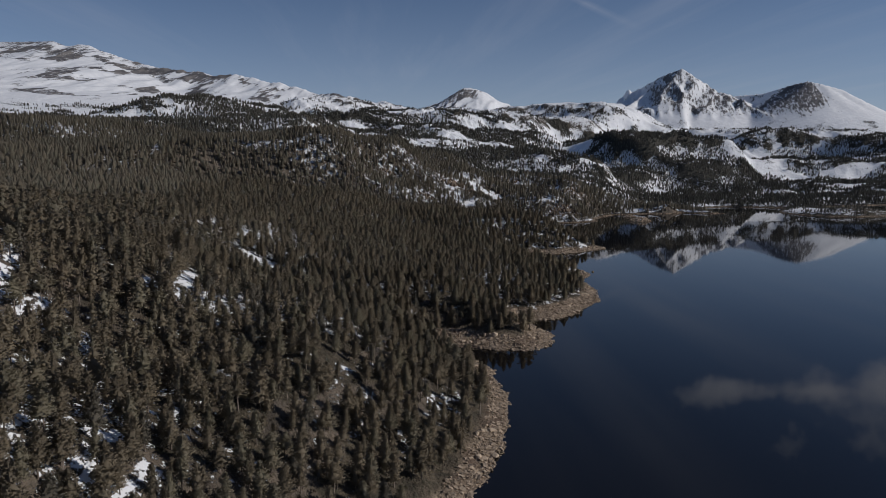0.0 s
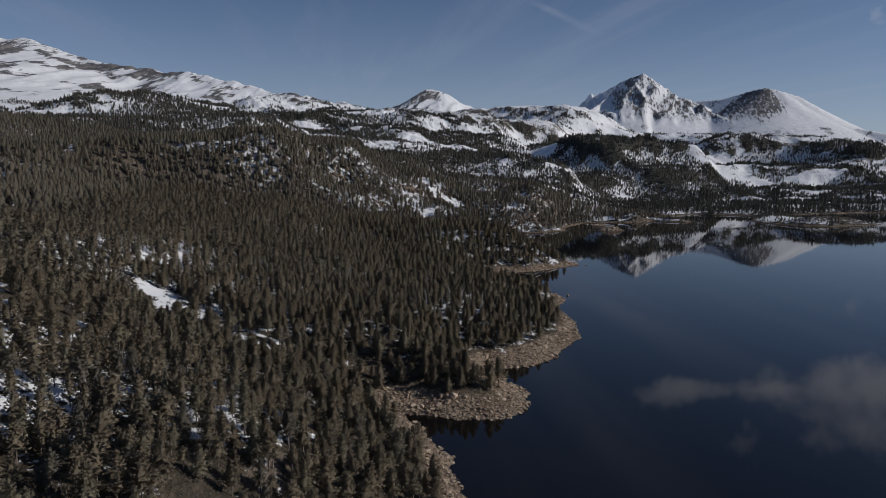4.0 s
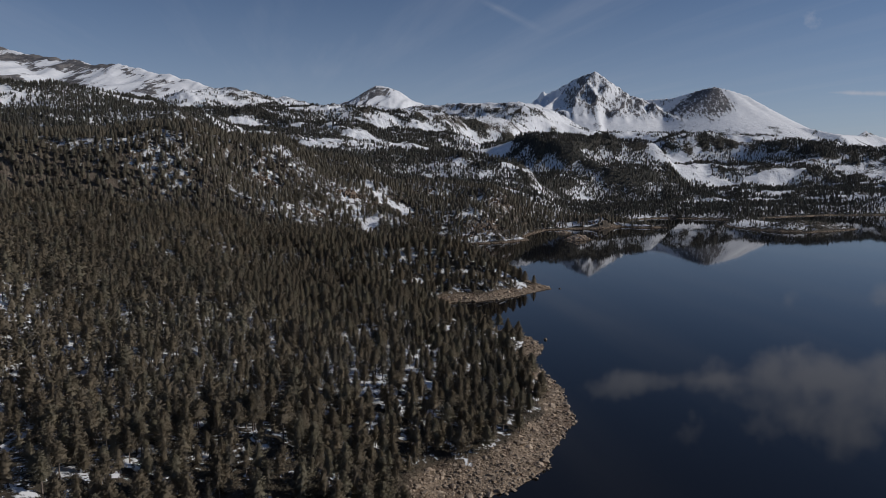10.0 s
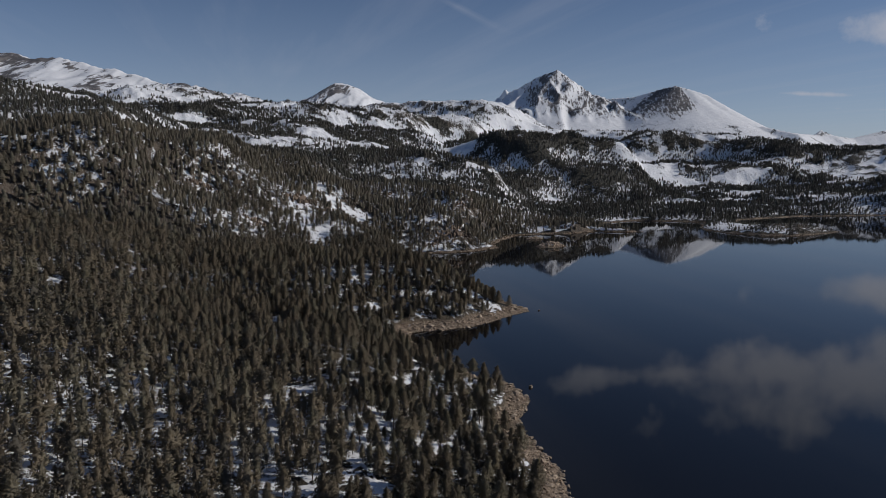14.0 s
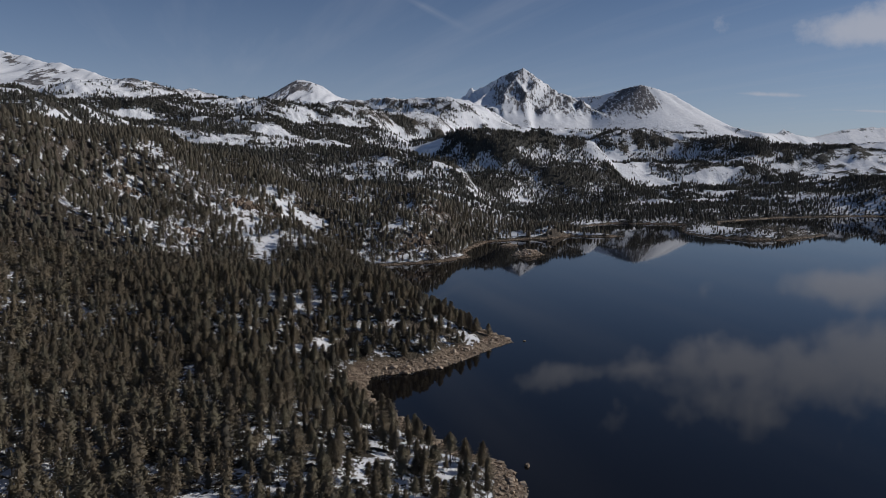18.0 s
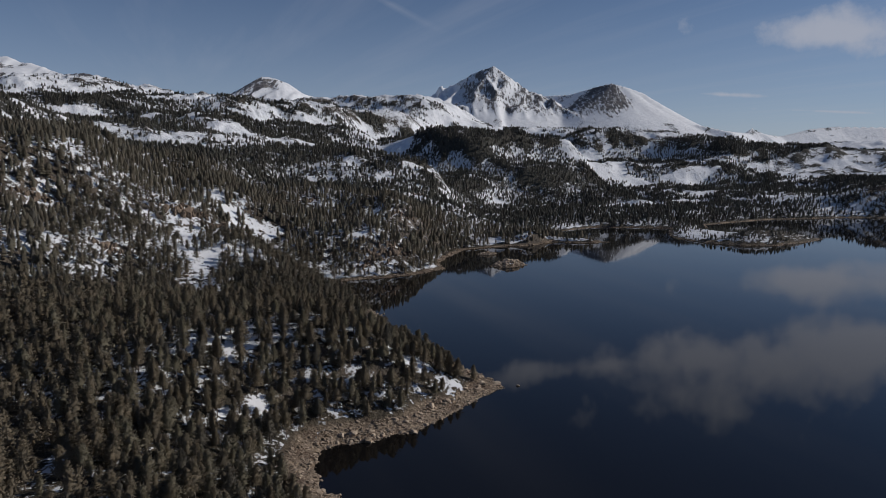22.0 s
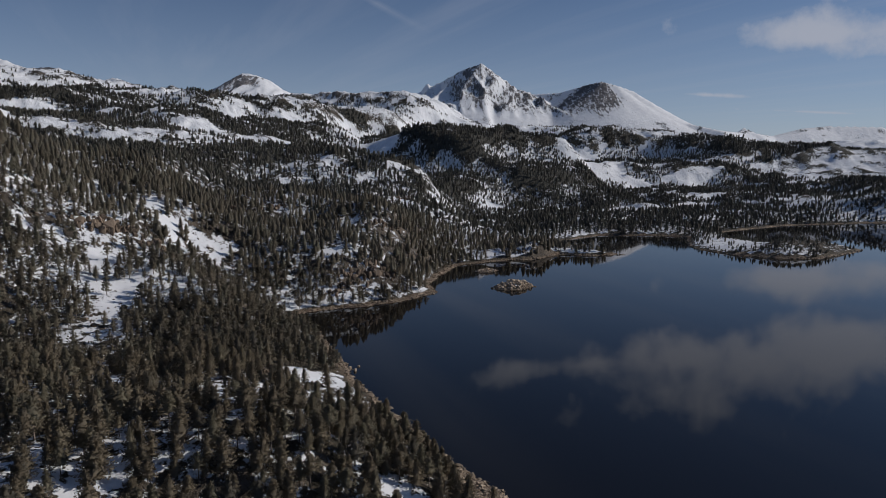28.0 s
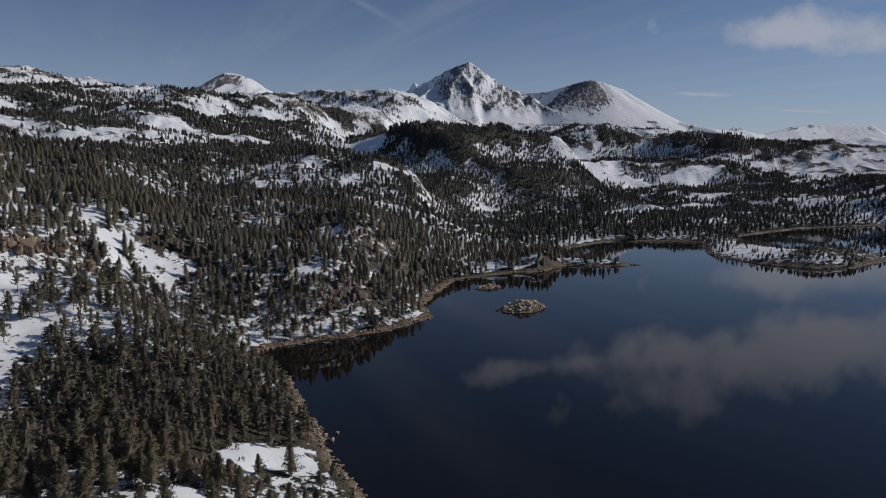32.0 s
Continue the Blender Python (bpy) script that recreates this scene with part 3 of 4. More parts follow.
def beach_width(x, y):
    """How far the bare drawn-down shore reaches up from the water."""
    wide = 8 + 8 * np.exp(-((y - 330) / 45) ** 2) + 2 * np.exp(-((y - 590) / 25) ** 2) - 5.2 * smooth(y, 615, 660)
    wide = wide + 1.2 * smooth(y, 855, 890)
    return wide + (1.7 - wide) * smooth(x, 330, 420)


def patches(x, y, rows, soft=0.35):
    best = np.zeros(np.shape(x))
    wob = 0.7 * fractal(x, y, 12, 4, 97) + 0.35 * fractal(x, y, 4, 2, 99)
    for px, py, rx, ry, turn in rows:
        reach = 2.4 * max(rx, ry)
        near_by = np.nonzero((np.abs(x - px) < reach) & (np.abs(y - py) < reach))
        dx, dy = x[near_by] - px, y[near_by] - py
        c, s = math.cos(radians(turn)), math.sin(radians(turn))
        u, v = (dx * c + dy * s) / rx, (-dx * s + dy * c) / ry
        best[near_by] = np.maximum(best[near_by], smooth(0.78 + soft - np.sqrt(u * u + v * v) + wob[near_by], 0, 2 * soft))
    return best


def spacing(stops):
    """Grid lines between the first and the last stop; stops give a place and the step there."""
    at, steps = zip(*stops)
    line = [at[0]]
    while line[-1] < at[-1]:
        line.append(line[-1] + float(np.interp(line[-1], at, steps)))
    return np.array(line)


def sheet(name, verts, faces, material, parent=None, attributes=(), smooth_shade=True):
    """One mesh object from arrays of corners and of faces of equal size."""
    me = bpy.data.meshes.new(name)
    n, k = len(faces), faces.shape[1]
    me.vertices.add(len(verts)), me.loops.add(n * k), me.polygons.add(n)
    me.vertices.foreach_set("co", np.ascontiguousarray(verts, np.float32).ravel())
    me.loops.foreach_set("vertex_index", np.ascontiguousarray(faces, np.int32).ravel())
    me.polygons.foreach_set("loop_start", np.arange(0, n * k, k, dtype=np.int32))
    me.polygons.foreach_set("use_smooth", np.full(n, smooth_shade))
    for key, values in attributes:
        flat = np.ascontiguousarray(values, np.float32)
        if flat.ndim == 2:
            me.attributes.new(key, "FLOAT_VECTOR", "POINT").data.foreach_set("vector", flat.ravel())
        else:
            me.attributes.new(key, "FLOAT", "POINT").data.foreach_set("value", flat)
    me.materials.append(material)
    me.update()
    me.validate()
    ob = new(name, me)
    ob.parent = parent
    return ob


gx = spacing([(-3300, 18), (-900, 12), (-500, 8), (-160, 3.1), (310, 3.1), (600, 9), (1600, 10), (2000, 13), (2900, 14), (4700, 20)])
gy = spacing([(-900, 20), (100, 4), (150, 3.0), (960, 3.0), (1150, 6.5), (2300, 9.5), (2600, 16), (4950, 16)])
X, Y = np.meshgrid(gx, gy)
D = shore_distance(X, Y)
Z = height(X, Y, D)
slope_y, slope_x = np.gradient(Z, gy, gx)
STEEP = np.hypot(slope_x, slope_y)


# bare wind-scoured rock on the western massif (x, y, half-lengths)
SCOURED = [(-1500, 3500, 60, 170), (-1400, 3200, 70, 120), (-1050, 3480, 190, 60), (-820, 3330, 150, 60), (-780, 3060, 70, 150), (-960, 3000, 40, 60), (-1220, 2720, 120, 60), (-465, 2920, 50, 40), (-1180, 3350, 30, 60)]


def swell(z, reach=3):
    """How far the ground bulges above its surroundings, in metres, on the grid."""
    around = np.zeros(z.shape)
    for dy, dx in ((reach, 0), (-reach, 0), (0, reach), (0, -reach), (reach, reach), (-reach, -reach), (reach, -reach), (-reach, reach)):
        around += np.roll(z, (dy, dx), (0, 1))
    return z - around / 8


def snow_cover(x, y, z, d, steep, east, bulge):
    """How much of the ground lies under snow, 0 to 1."""
    cover = 0.49 + 0.04 * smooth(y, 650, 900) + 0.04 * smooth(z, 90, 200) + 0.06 * smooth(y, 1500, 2300)
    cover = cover + 0.17 * fractal(x, y * 1.7, 190, 3, 131) + 0.15 * fractal(x, y * 2.2, 70, 3, 133)
    cover = cover - 0.12 * smooth(-x, -60, 20) * smooth(y, 680, 740) * (1 - smooth(y, 1050, 1150))
    valley = smooth(y, 1060, 1300) * (1 - smooth(z, 262, 325))
    cover = cover + valley * (0.24 - 0.27 * smooth(belts(x, y), 0.3, 0.6) + 0.14 * fractal(x, y * 2.6, 28, 3, 135))
    cover = cover - 0.09 * smooth(steep, 0.4, 1.0) * (1 - smooth(z, 200, 300))
    cover = cover + 0.08 * forest_gaps(x, y) * (1 - smooth(y, 600, 700))
    cover = cover - 0.17 * grove(x, y) + 0.06 * smooth(y, 700, 780) * (1 - smooth(y, 1050, 1120))
    for kx, ky, rx, ry, _ in KNOBS:
        cover = cover - 0.22 * np.exp(-((x - kx) / rx) ** 2 - ((y - ky) / ry) ** 2)
    # high up, less snow and more rock on the slopes that face west
    alpine = smooth(z, 272, 345)
    patchy = fractal(x, y, 210, 4, 151)
    peaks = 0.90 - 0.30 * np.clip(east + 0.25, 0, 1) + 0.28 * patchy - 0.10 * smooth(steep, 0.7, 1.1)
    main = np.exp(-(((x - 2010) / 280) ** 4 + ((y - 3960) / 360) ** 4)) * smooth(z + 70 * patchy, 270, 400)
    table = np.exp(-(((x - 600) / 110) ** 2 + ((y - 4420) / 130) ** 2)) * smooth(z, 420, 480) * (1 - smooth(z, 545, 565))
    west = np.exp(-(((x + 1500) / 420) ** 2 + ((y - 3700) / 150) ** 2)) * smooth(z, 480, 600)
    brow = -crest(x, y, [(a, b, 0) for a, b, _ in LEFT_MASSIF], 1.0, 0.0)
    bald = np.zeros(np.shape(x))
    for wx, wy, rx, ry in SCOURED:
        bald = np.maximum(bald, smooth(1.3 - np.hypot((x - wx) / rx, (y - wy) / ry) + 0.9 * fractal(x, y, 90, 4, 163), 0, 0.6))
    west = np.maximum(west, smooth(45 - brow + 150 * fractal(x, y, 260, 3, 159), 0, 70))
    rock = np.clip(1.6 * np.maximum(main, np.maximum(1.0 * table, 0.75 * west)), 0, 1)
    peaks = peaks + rock * (0.54 - 0.15 * np.clip(east, -0.6, 0.9) + 0.12 * patchy - peaks)
    edge = 60 * fractal(x, y, 160, 4, 149) + 25 * fractal(x, y, 45, 3, 157)
    dome = smooth(1.15 - np.hypot((x - 2420 + edge) / 230, (y - 3640) / 230), 0.0, 0.5) * (1 - smooth(x + 0.6 * edge, 2500, 2580))
    peaks = peaks + dome * (0.43 + 0.12 * patchy - peaks)
    peaks = peaks - 0.32 * smooth(fractal(x, y, 80, 5, 167), 0.12, 0.4) * (1 - smooth(x, 300, 900))
    peaks = peaks + bald * (0.36 + 0.15 * patchy - peaks)
    cover = cover + alpine * (peaks - cover)
    cover = cover - smooth(y, 1000, 1300) * np.clip(0.06 * bulge, -0.12, 0.22) * (1 - 0.85 * alpine) * (1 - smooth(x, 2300, 2700))
    cover = cover - 0.03 * smooth(x, 2700, 2950) * smooth(y, 2600, 2900)
    cover = cover + 0.13 * smooth(x, 380, 420) * (1 - smooth(x, 560, 600)) * smooth(y, 980, 1000) * (1 - smooth(y, 1080, 1120))
    inland = 1 + 0.9 * (1 - smooth(y, 300, 360))
    cover = cover * smooth(d, 0.6 * inland * beach_width(x, y), 1.1 * inland * beach_width(x, y))
    cover = np.maximum(cover, 0.05 + np.maximum((0.66 + 0.09 * smooth(y, 640, 680)) * patches(x, y, CLEARINGS), 0.70 * patches(x, y, CHUTES, 0.6)))
    return np.clip(cover * smooth(d, 1, 6), 0, 1.2)


SNOW = snow_cover(X, Y, Z, D, STEEP, slope_x, swell(Z))
BEACH = (1 - smooth(D + 2.5 * fractal(X, Y, 14, 3, 61), 0.7 * beach_width(X, Y), 1.15 * beach_width(X, Y))) * (Y < 1400)
BARE = np.clip(0.10 + 0.7 * smooth(STEEP, 0.4, 0.9) * (1 - 0.6 * smooth(Y, 1100, 1300) * (Z < 260)) + 0.15 * smooth(Y, 700, 900), 0, 1)
# where the ground is toned darker, following the belts of wood
BELT_TONE = smooth(Y, 1000, 1200) * belts(X, Y) * (1 - smooth(Z, 262, 320))
ny, nx = X.shape
ids = np.arange(ny * nx).reshape(ny, nx)
quads = np.stack([ids[:-1, :-1], ids[:-1, 1:], ids[1:, 1:], ids[1:, :-1]], -1).reshape(-1, 4)
ground = sheet("ground", np.stack([X, Y, Z], -1).reshape(-1, 3), quads, GROUND, None,
               [("snow", SNOW.ravel()), ("beach", BEACH.ravel()), ("bare", BARE.ravel()), ("belt_tone", BELT_TONE.ravel())])
tagged(ground, "snow-patched granite mountainside with bare stony lake shore", "ground", kind="structure")

lake = sheet("water", np.array([(-900, -900, 0), (2200, -900, 0), (2200, 1500, 0), (-900, 1500, 0)], float), np.array([[0, 1, 2, 3]]), WATER)
tagged(lake, "dark still mountain lake mirroring sky and peaks", "lake", kind="structure")

# ---- pines ----
def spray(a, w, r, rng):
    """One tuft of needles from a along w, pointed or fanned out."""
    side = np.cross(w, rng.normal(size=3))
    side = side / (np.linalg.norm(side) + 1e-9) * r
    if rng.rand() < 0.6:
        return [a + side, a - side, a + w]
    return [a, a + w + side, a + w - side * rng.uniform(0.4, 1.0)]


def skirts(rng, tiers, sides, lowest, width, lean=(0, 0), point=1.0):
    """Jagged tiers of boughs, one over the other, as loose triangles."""
    verts = []
    for k in range(tiers):
        u = k / tiers
        z0, z1 = lowest + (1 - lowest) * u, min(1.0, lowest + (1 - lowest) * (u + 1.75 / tiers))
        reach = width * 1.45 * (u + 0.04) ** 0.25 * (1 - u) ** point
        spin = rng.uniform(0, 6.28)
        rim = []
        for j in range(sides):
            a = spin + 6.2832 * j / sides + rng.uniform(-0.25, 0.25)
            r = reach * (rng.uniform(0.95, 1.3) if j % 2 else rng.uniform(0.5, 0.8))
            rim.append(np.array((r * math.cos(a) + lean[0] * u, r * math.sin(a) + lean[1] * u, z0 + rng.uniform(-0.03, 0.05) + (0.0 if j % 2 else 0.04))))
        top = np.array((lean[0] * u, lean[1] * u, z1))
        for j in range(sides):
            verts += [rim[j], rim[(j + 1) % sides], top]
    return verts


def outward_ways(verts, width):
    out = np.stack([verts[:, 0] / width, verts[:, 1] / width, np.full(len(verts), 0.8)], -1)
    return out / np.linalg.norm(out, axis=1)[:, None]


def tiered_arrays(seed, tiers, sides, lowest, width):
    """The crown of a pine far off, one metre tall."""
    verts = np.array(skirts(np.random.RandomState(seed), tiers, sides, lowest, width))
    return verts, np.arange(len(verts)).reshape(-1, 3), outward_ways(verts, width)


def crown_arrays(seed, whorls, limbs, tufts, lowest, width, size, point=1.12):
    """The crown of a pine one metre tall: tufts along limbs in loose whorls. Corners, faces, and the outward way at each corner."""
    rng = np.random.RandomState(seed)
    verts = []
    lean = rng.uniform(-0.03, 0.03, 2)
    thick = rng.uniform(0, 6.28)
    if whorls > 4:
        verts += skirts(rng, 6, 7, lowest + 0.02, 0.72 * width, lean, point)
    for k in range(whorls):
        u = (k + rng.uniform(0.2, 0.8)) / whorls
        z = lowest + (0.93 - lowest) * u
        reach = width * 1.65 * (u + 0.04) ** 0.25 * (1 - u) ** point + 0.014
        count = max(3, round(limbs * (1 - 0.5 * u)))
        spin = rng.uniform(0, 6.28)
        for j in range(count):
            if rng.rand() < 0.10:
                continue
            a = spin + 6.2832 * j / count + rng.uniform(-0.4, 0.4)
            r = reach * rng.uniform(0.6, 1.18) * (1 + 0.18 * math.sin(a + thick))
            c, s, rise = math.cos(a), math.sin(a), rng.uniform(-0.1, 0.25) + 0.45 * u
            for q in range(tufts):
                f = 0.3 + 0.7 * (q + rng.rand()) / tufts
                root = np.array((c * r * f + lean[0] * u, s * r * f + lean[1] * u, z + rise * r * f)) + rng.normal(0, 0.012, 3)
                way = np.array((c, s, 0.75)) + rng.normal(0, 0.5, 3)
                verts += spray(root, way / np.linalg.norm(way) * size * rng.uniform(0.7, 1.25), size * 0.36, rng)
    for _ in range(3):
        verts += spray(np.array((lean[0], lean[1], 0.88)), np.array((rng.normal(0, 0.012), rng.normal(0, 0.012), 0.12)), 0.012, rng)
    verts = np.array(verts)
    return verts, np.arange(len(verts)).reshape(-1, 3), outward_ways(verts, width)


def trunk_arrays(sides):
    verts, faces = [], []
    rings = ((-0.06, 0.019), (0.5, 0.010), (0.9, 0.002)) if sides > 3 else ((-0.06, 0.02), (0.85, 0.003))
    for z, r in rings:
        verts += [(r * math.cos(6.2832 * k / sides), r * math.sin(6.2832 * k / sides), z) for k in range(sides)]
    for q in range(len(rings) - 1):
        for k in range(sides):
            a, b = q * sides + k, q * sides + (k + 1) % sides
            faces += [(a, b, b + sides), (a, b + sides, a + sides)]
    return np.array(verts), np.array(faces)


SINGLE_CROWNS = [crown_arrays(200 + k, 18, 8, 7, (0.14, 0.2, 0.3, 0.12, 0.36, 0.1)[k], (0.225, 0.19, 0.235, 0.25, 0.24, 0.27)[k], 0.054) for k in range(6)]
LOWEST, WIDTHS = (0.14, 0.2, 0.34, 0.16, 0.42, 0.1, 0.28, 0.18), (0.225, 0.18, 0.22, 0.25, 0.235, 0.27, 0.165, 0.205)
NEAR_CROWNS = [crown_arrays(250 + k, 18, 8, 7, LOWEST[k], WIDTHS[k], 0.05) for k in range(8)]
INNER_CROWNS = [crown_arrays(260 + k, 14, 7, 4, LOWEST[k], WIDTHS[k], 0.066) for k in range(8)]
BACK_CROWNS = [crown_arrays(270 + k, 8, 6, 2, LOWEST[k], WIDTHS[k], 0.115) for k in range(8)]
MID_CROWNS = [tiered_arrays(300 + k, (6, 5, 7, 6, 5, 6)[k], 8, (0.1, 0.22, 0.14, 0.07, 0.3, 0.16)[k], (0.25, 0.21, 0.27, 0.31, 0.28, 0.19)[k]) for k in range(6)]
FAR_CROWNS = [tiered_arrays(400 + k, 3, 6, 0.04, (0.27, 0.31, 0.36)[k]) for k in range(3)]
TINY_CROWNS = [tiered_arrays(500 + k, 2, 4, 0.02, (0.34, 0.44)[k]) for k in range(2)]
TRUNK, THIN_TRUNK = trunk_arrays(5), trunk_arrays(3)


def planted(shapes, pick, x, y, z, tall, turn, wide):
    """Copies of the shapes at the given places, joined: corners, faces, a tint and the outward way for every corner."""
    all_v, all_f, all_t, all_n, base = [], [], [], [], 0
    rng = np.random.RandomState(9)
    tint = rng.rand(len(x))
    for k, (v, f, *outward) in enumerate(shapes):
        who = np.nonzero(pick == k)[0]
        if not len(who):
            continue
        c, s = np.cos(turn[who])[:, None], np.sin(turn[who])[:, None]
        t, w = tall[who][:, None], (tall * wide)[who][:, None]
        vx = (v[:, 0] * c - v[:, 1] * s) * w + x[who][:, None]
        vy = (v[:, 0] * s + v[:, 1] * c) * w + y[who][:, None]
        vz = v[:, 2] * t + z[who][:, None]
        all_v.append(np.stack([vx, vy, vz], -1).reshape(-1, 3))
        all_f.append((f[None] + (base + np.arange(len(who)) * len(v))[:, None, None]).reshape(-1, 3))
        all_t.append(np.repeat(tint[who], len(v)))
        o = outward[0] if outward else np.zeros((len(v), 3))
        all_n.append(np.stack([o[:, 0] * c - o[:, 1] * s, o[:, 0] * s + o[:, 1] * c, o[:, 2] + 0 * c], -1).reshape(-1, 3))
        base += len(who) * len(v)
    return np.concatenate(all_v), np.concatenate(all_f), np.concatenate(all_t), np.concatenate(all_n)


def wood_density(x, y, z, d, steep):
    lump = fractal(x, y, 60, 3, 171)
    dense = 0.96 - 0.5 * forest_gaps(x, y) - 0.15 * smooth(fractal(x, y, 9, 2, 183), 0.1, 0.5)
    hill = smooth(y, 690, 800) + smooth(-x, 110, 200) * smooth(y, 560, 640)
    dense = dense - np.clip(hill, 0, 1) * (0.16 - 0.35 * lump)
    thin = smooth(y, 1060, 1300)
    dense = dense * (1 - thin) + thin * (0.02 + 0.95 * smooth(belts(x, y), 0.35, 0.65))
    dense = np.maximum(dense, np.where(y < 1300, 0.9 * belts(x, y) * smooth(y, 1000, 1100), 0))
    dense = np.where((x > 600) & (y < 1060), 0.12 + 0.5 * smooth(lump, -0.2, 0.1), dense)
    dense = dense * (1 - smooth(z, 248, 310)) * smooth(d + 2 * lump, 0.75 * beach_width(x, y), 1.3 * beach_width(x, y))
    dense = dense * (1 + 0.5 * smooth(steep, 0.5, 1.2) * (y < 1100))
    dense = dense * (1 - smooth(y, 630, 660) * (1 - smooth(y, 760, 800)) * (1 - smooth(d, 5, 9)))
    dense = np.maximum(dense, 1.0 * grove(x, y) * smooth(d, 4, 8))
    for kx, ky, rx, ry, _ in KNOBS:
        dense = np.maximum(dense, 0.75 * np.exp(-((x - kx) / (0.8 * rx)) ** 2 - ((y - ky) / (0.8 * ry)) ** 2) * smooth(d, 3, 6))
    for cx, cy, length, *_ in CRAGS:
        dense = dense * smooth(np.hypot((x - cx) / (0.55 * length), (y - cy + 5) / 9), 0.8, 1.1)
    for ix, iy, rx, ry, _ in ISLANDS:
        dense = np.where(np.hypot(x - ix, y - iy) < rx + 8, 0, dense)
    dense = dense * (1 - 0.6 * patches(x, y, THINNED))
    open_snow = CLEARINGS + CHUTES
    return dense * (1 - np.maximum(patches(x, y, open_snow), 0.6 * patches(x + 1.5, y + 5, open_snow)))


def steepness(x, y):
    e = 4.0
    return np.hypot(height(x + e, y) - height(x - e, y), height(x, y + e) - height(x, y - e)) / (2 * e)


def scatter(seed, x0, x1, y0, y1, gap):
    """Places for trees in a stretch of the plan, and the ground under them."""
    rng = np.random.RandomState(seed)
    px, py = np.meshgrid(np.arange(x0, x1, gap), np.arange(y0, y1, gap))
    px, py = (px + rng.uniform(-0.48, 0.48, px.shape) * gap).ravel(), (py + rng.uniform(-0.48, 0.48, py.shape) * gap).ravel()
    ok = (px > -0.60 * py - 60) & (px < 230 + 1.75 * np.maximum(py - 450, 0)) | (py < 180) & (px < 60)
    px, py = px[ok], py[ok]
    d = shore_distance(px, py)
    ok = d > 3
    px, py, d = px[ok], py[ok], d[ok]
    pz = height(px, py, d)
    ok = rng.rand(len(px)) < wood_density(px, py, pz, d, steepness(px, py))
    px, py, pz, d = px[ok], py[ok], pz[ok], d[ok]
    return px, py, pz, d, rng


def grow(rng, n, low, high):
    return low + (high - low) * rng.beta(1.4, 1.7, n), rng.uniform(0, 6.28, n), rng.uniform(0.95, 1.35, n)


def forest(name, label, crowns, trunk, places, low, high, needles=NEEDLES):
    x, y, z, _, rng = places
    tall, turn, wide = grow(rng, len(x), low, high)
    tall = tall * (1 - 0.45 * patches(x, y, THINNED))
    root = tagged(new(name), label, "forest", kind="stuff")
    v, f, t, n = planted(crowns, rng.randint(0, len(crowns), len(x)), x, y, z, tall, turn, wide)
    sheet("crowns", v, f, needles, root, [("tint", t), ("outward", n)], False)
    if trunk:
        v, f, _, _ = planted([trunk], np.zeros(len(x), int), x, y, z, tall, turn, wide)
        sheet("trunks", v, f, BARK, root, (), True)


near = scatter(1, -150, 232, 60, 720, 4.15)
nx_, ny_, nz_, nd_, nrng = near
# the trees round the clearings and along the open shore stand out singly
apart = np.minimum(nd_ - 6, 60)
for cx, cy, rx, ry, _ in CLEARINGS:
    apart = np.minimum(apart, np.hypot(nx_ - cx, ny_ - cy) - max(rx, ry) * 0.8)
order = np.argsort(apart + 500 * (ny_ < 140))
single, rest = order[:300], order[300:]
for name, label, crowns, low_d, high_d in (
        ("pine_forest", "dense olive-green mountain pines close to the shore, snow between them", NEAR_CROWNS, -1, 60),
        ("inner_pine_forest", "dense dark green mountain pines on snow-patched ground", INNER_CROWNS, 60, 120),
        ("upper_pine_forest", "dark green mountain pines climbing the slope above the shore", BACK_CROWNS, 120, 9999)):
    belt = rest[(nd_[rest] > low_d) & (nd_[rest] <= high_d)]
    forest(name, label, crowns, THIN_TRUNK, (nx_[belt], ny_[belt], nz_[belt], nd_[belt], nrng), 5.0, 12.0)
hx_, hy_, hz_, hd_, hrng_ = scatter(2, -560, 640, 720, 1080, 4.25)
bay = (hy_ < 900) & (hx_ > 40) & (hx_ < 330)
for name, label, crowns, stand in (("bay_pine_forest", "dark green pines on the wooded spur above the bay", BACK_CROWNS, bay),
                                   ("hillside_pine_forest", "dark green pines scattered over a rocky snowy hillside", MID_CROWNS, ~bay)):
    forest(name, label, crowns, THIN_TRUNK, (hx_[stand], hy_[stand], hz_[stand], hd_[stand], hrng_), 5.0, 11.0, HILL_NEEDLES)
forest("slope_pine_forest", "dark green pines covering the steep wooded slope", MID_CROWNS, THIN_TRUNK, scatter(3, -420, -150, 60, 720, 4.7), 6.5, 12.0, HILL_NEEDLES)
forest("valley_pine_wood", "distant pines darkened as in shade, among snowy clearings beyond the lake", FAR_CROWNS, None, scatter(4, -800, 1500, 1080, 1700, 6.8), 4.5, 10.0, FAR_NEEDLES)
forest("peninsula_pine_wood", "low pines darkened as in shade, on a snowy rocky peninsula", MID_CROWNS, None, scatter(6, 640, 1300, 880, 1080, 4.2), 2.8, 6.5, FAR_NEEDLES)
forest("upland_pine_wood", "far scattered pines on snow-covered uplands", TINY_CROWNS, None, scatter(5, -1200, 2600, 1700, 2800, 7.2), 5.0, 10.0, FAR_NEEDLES)

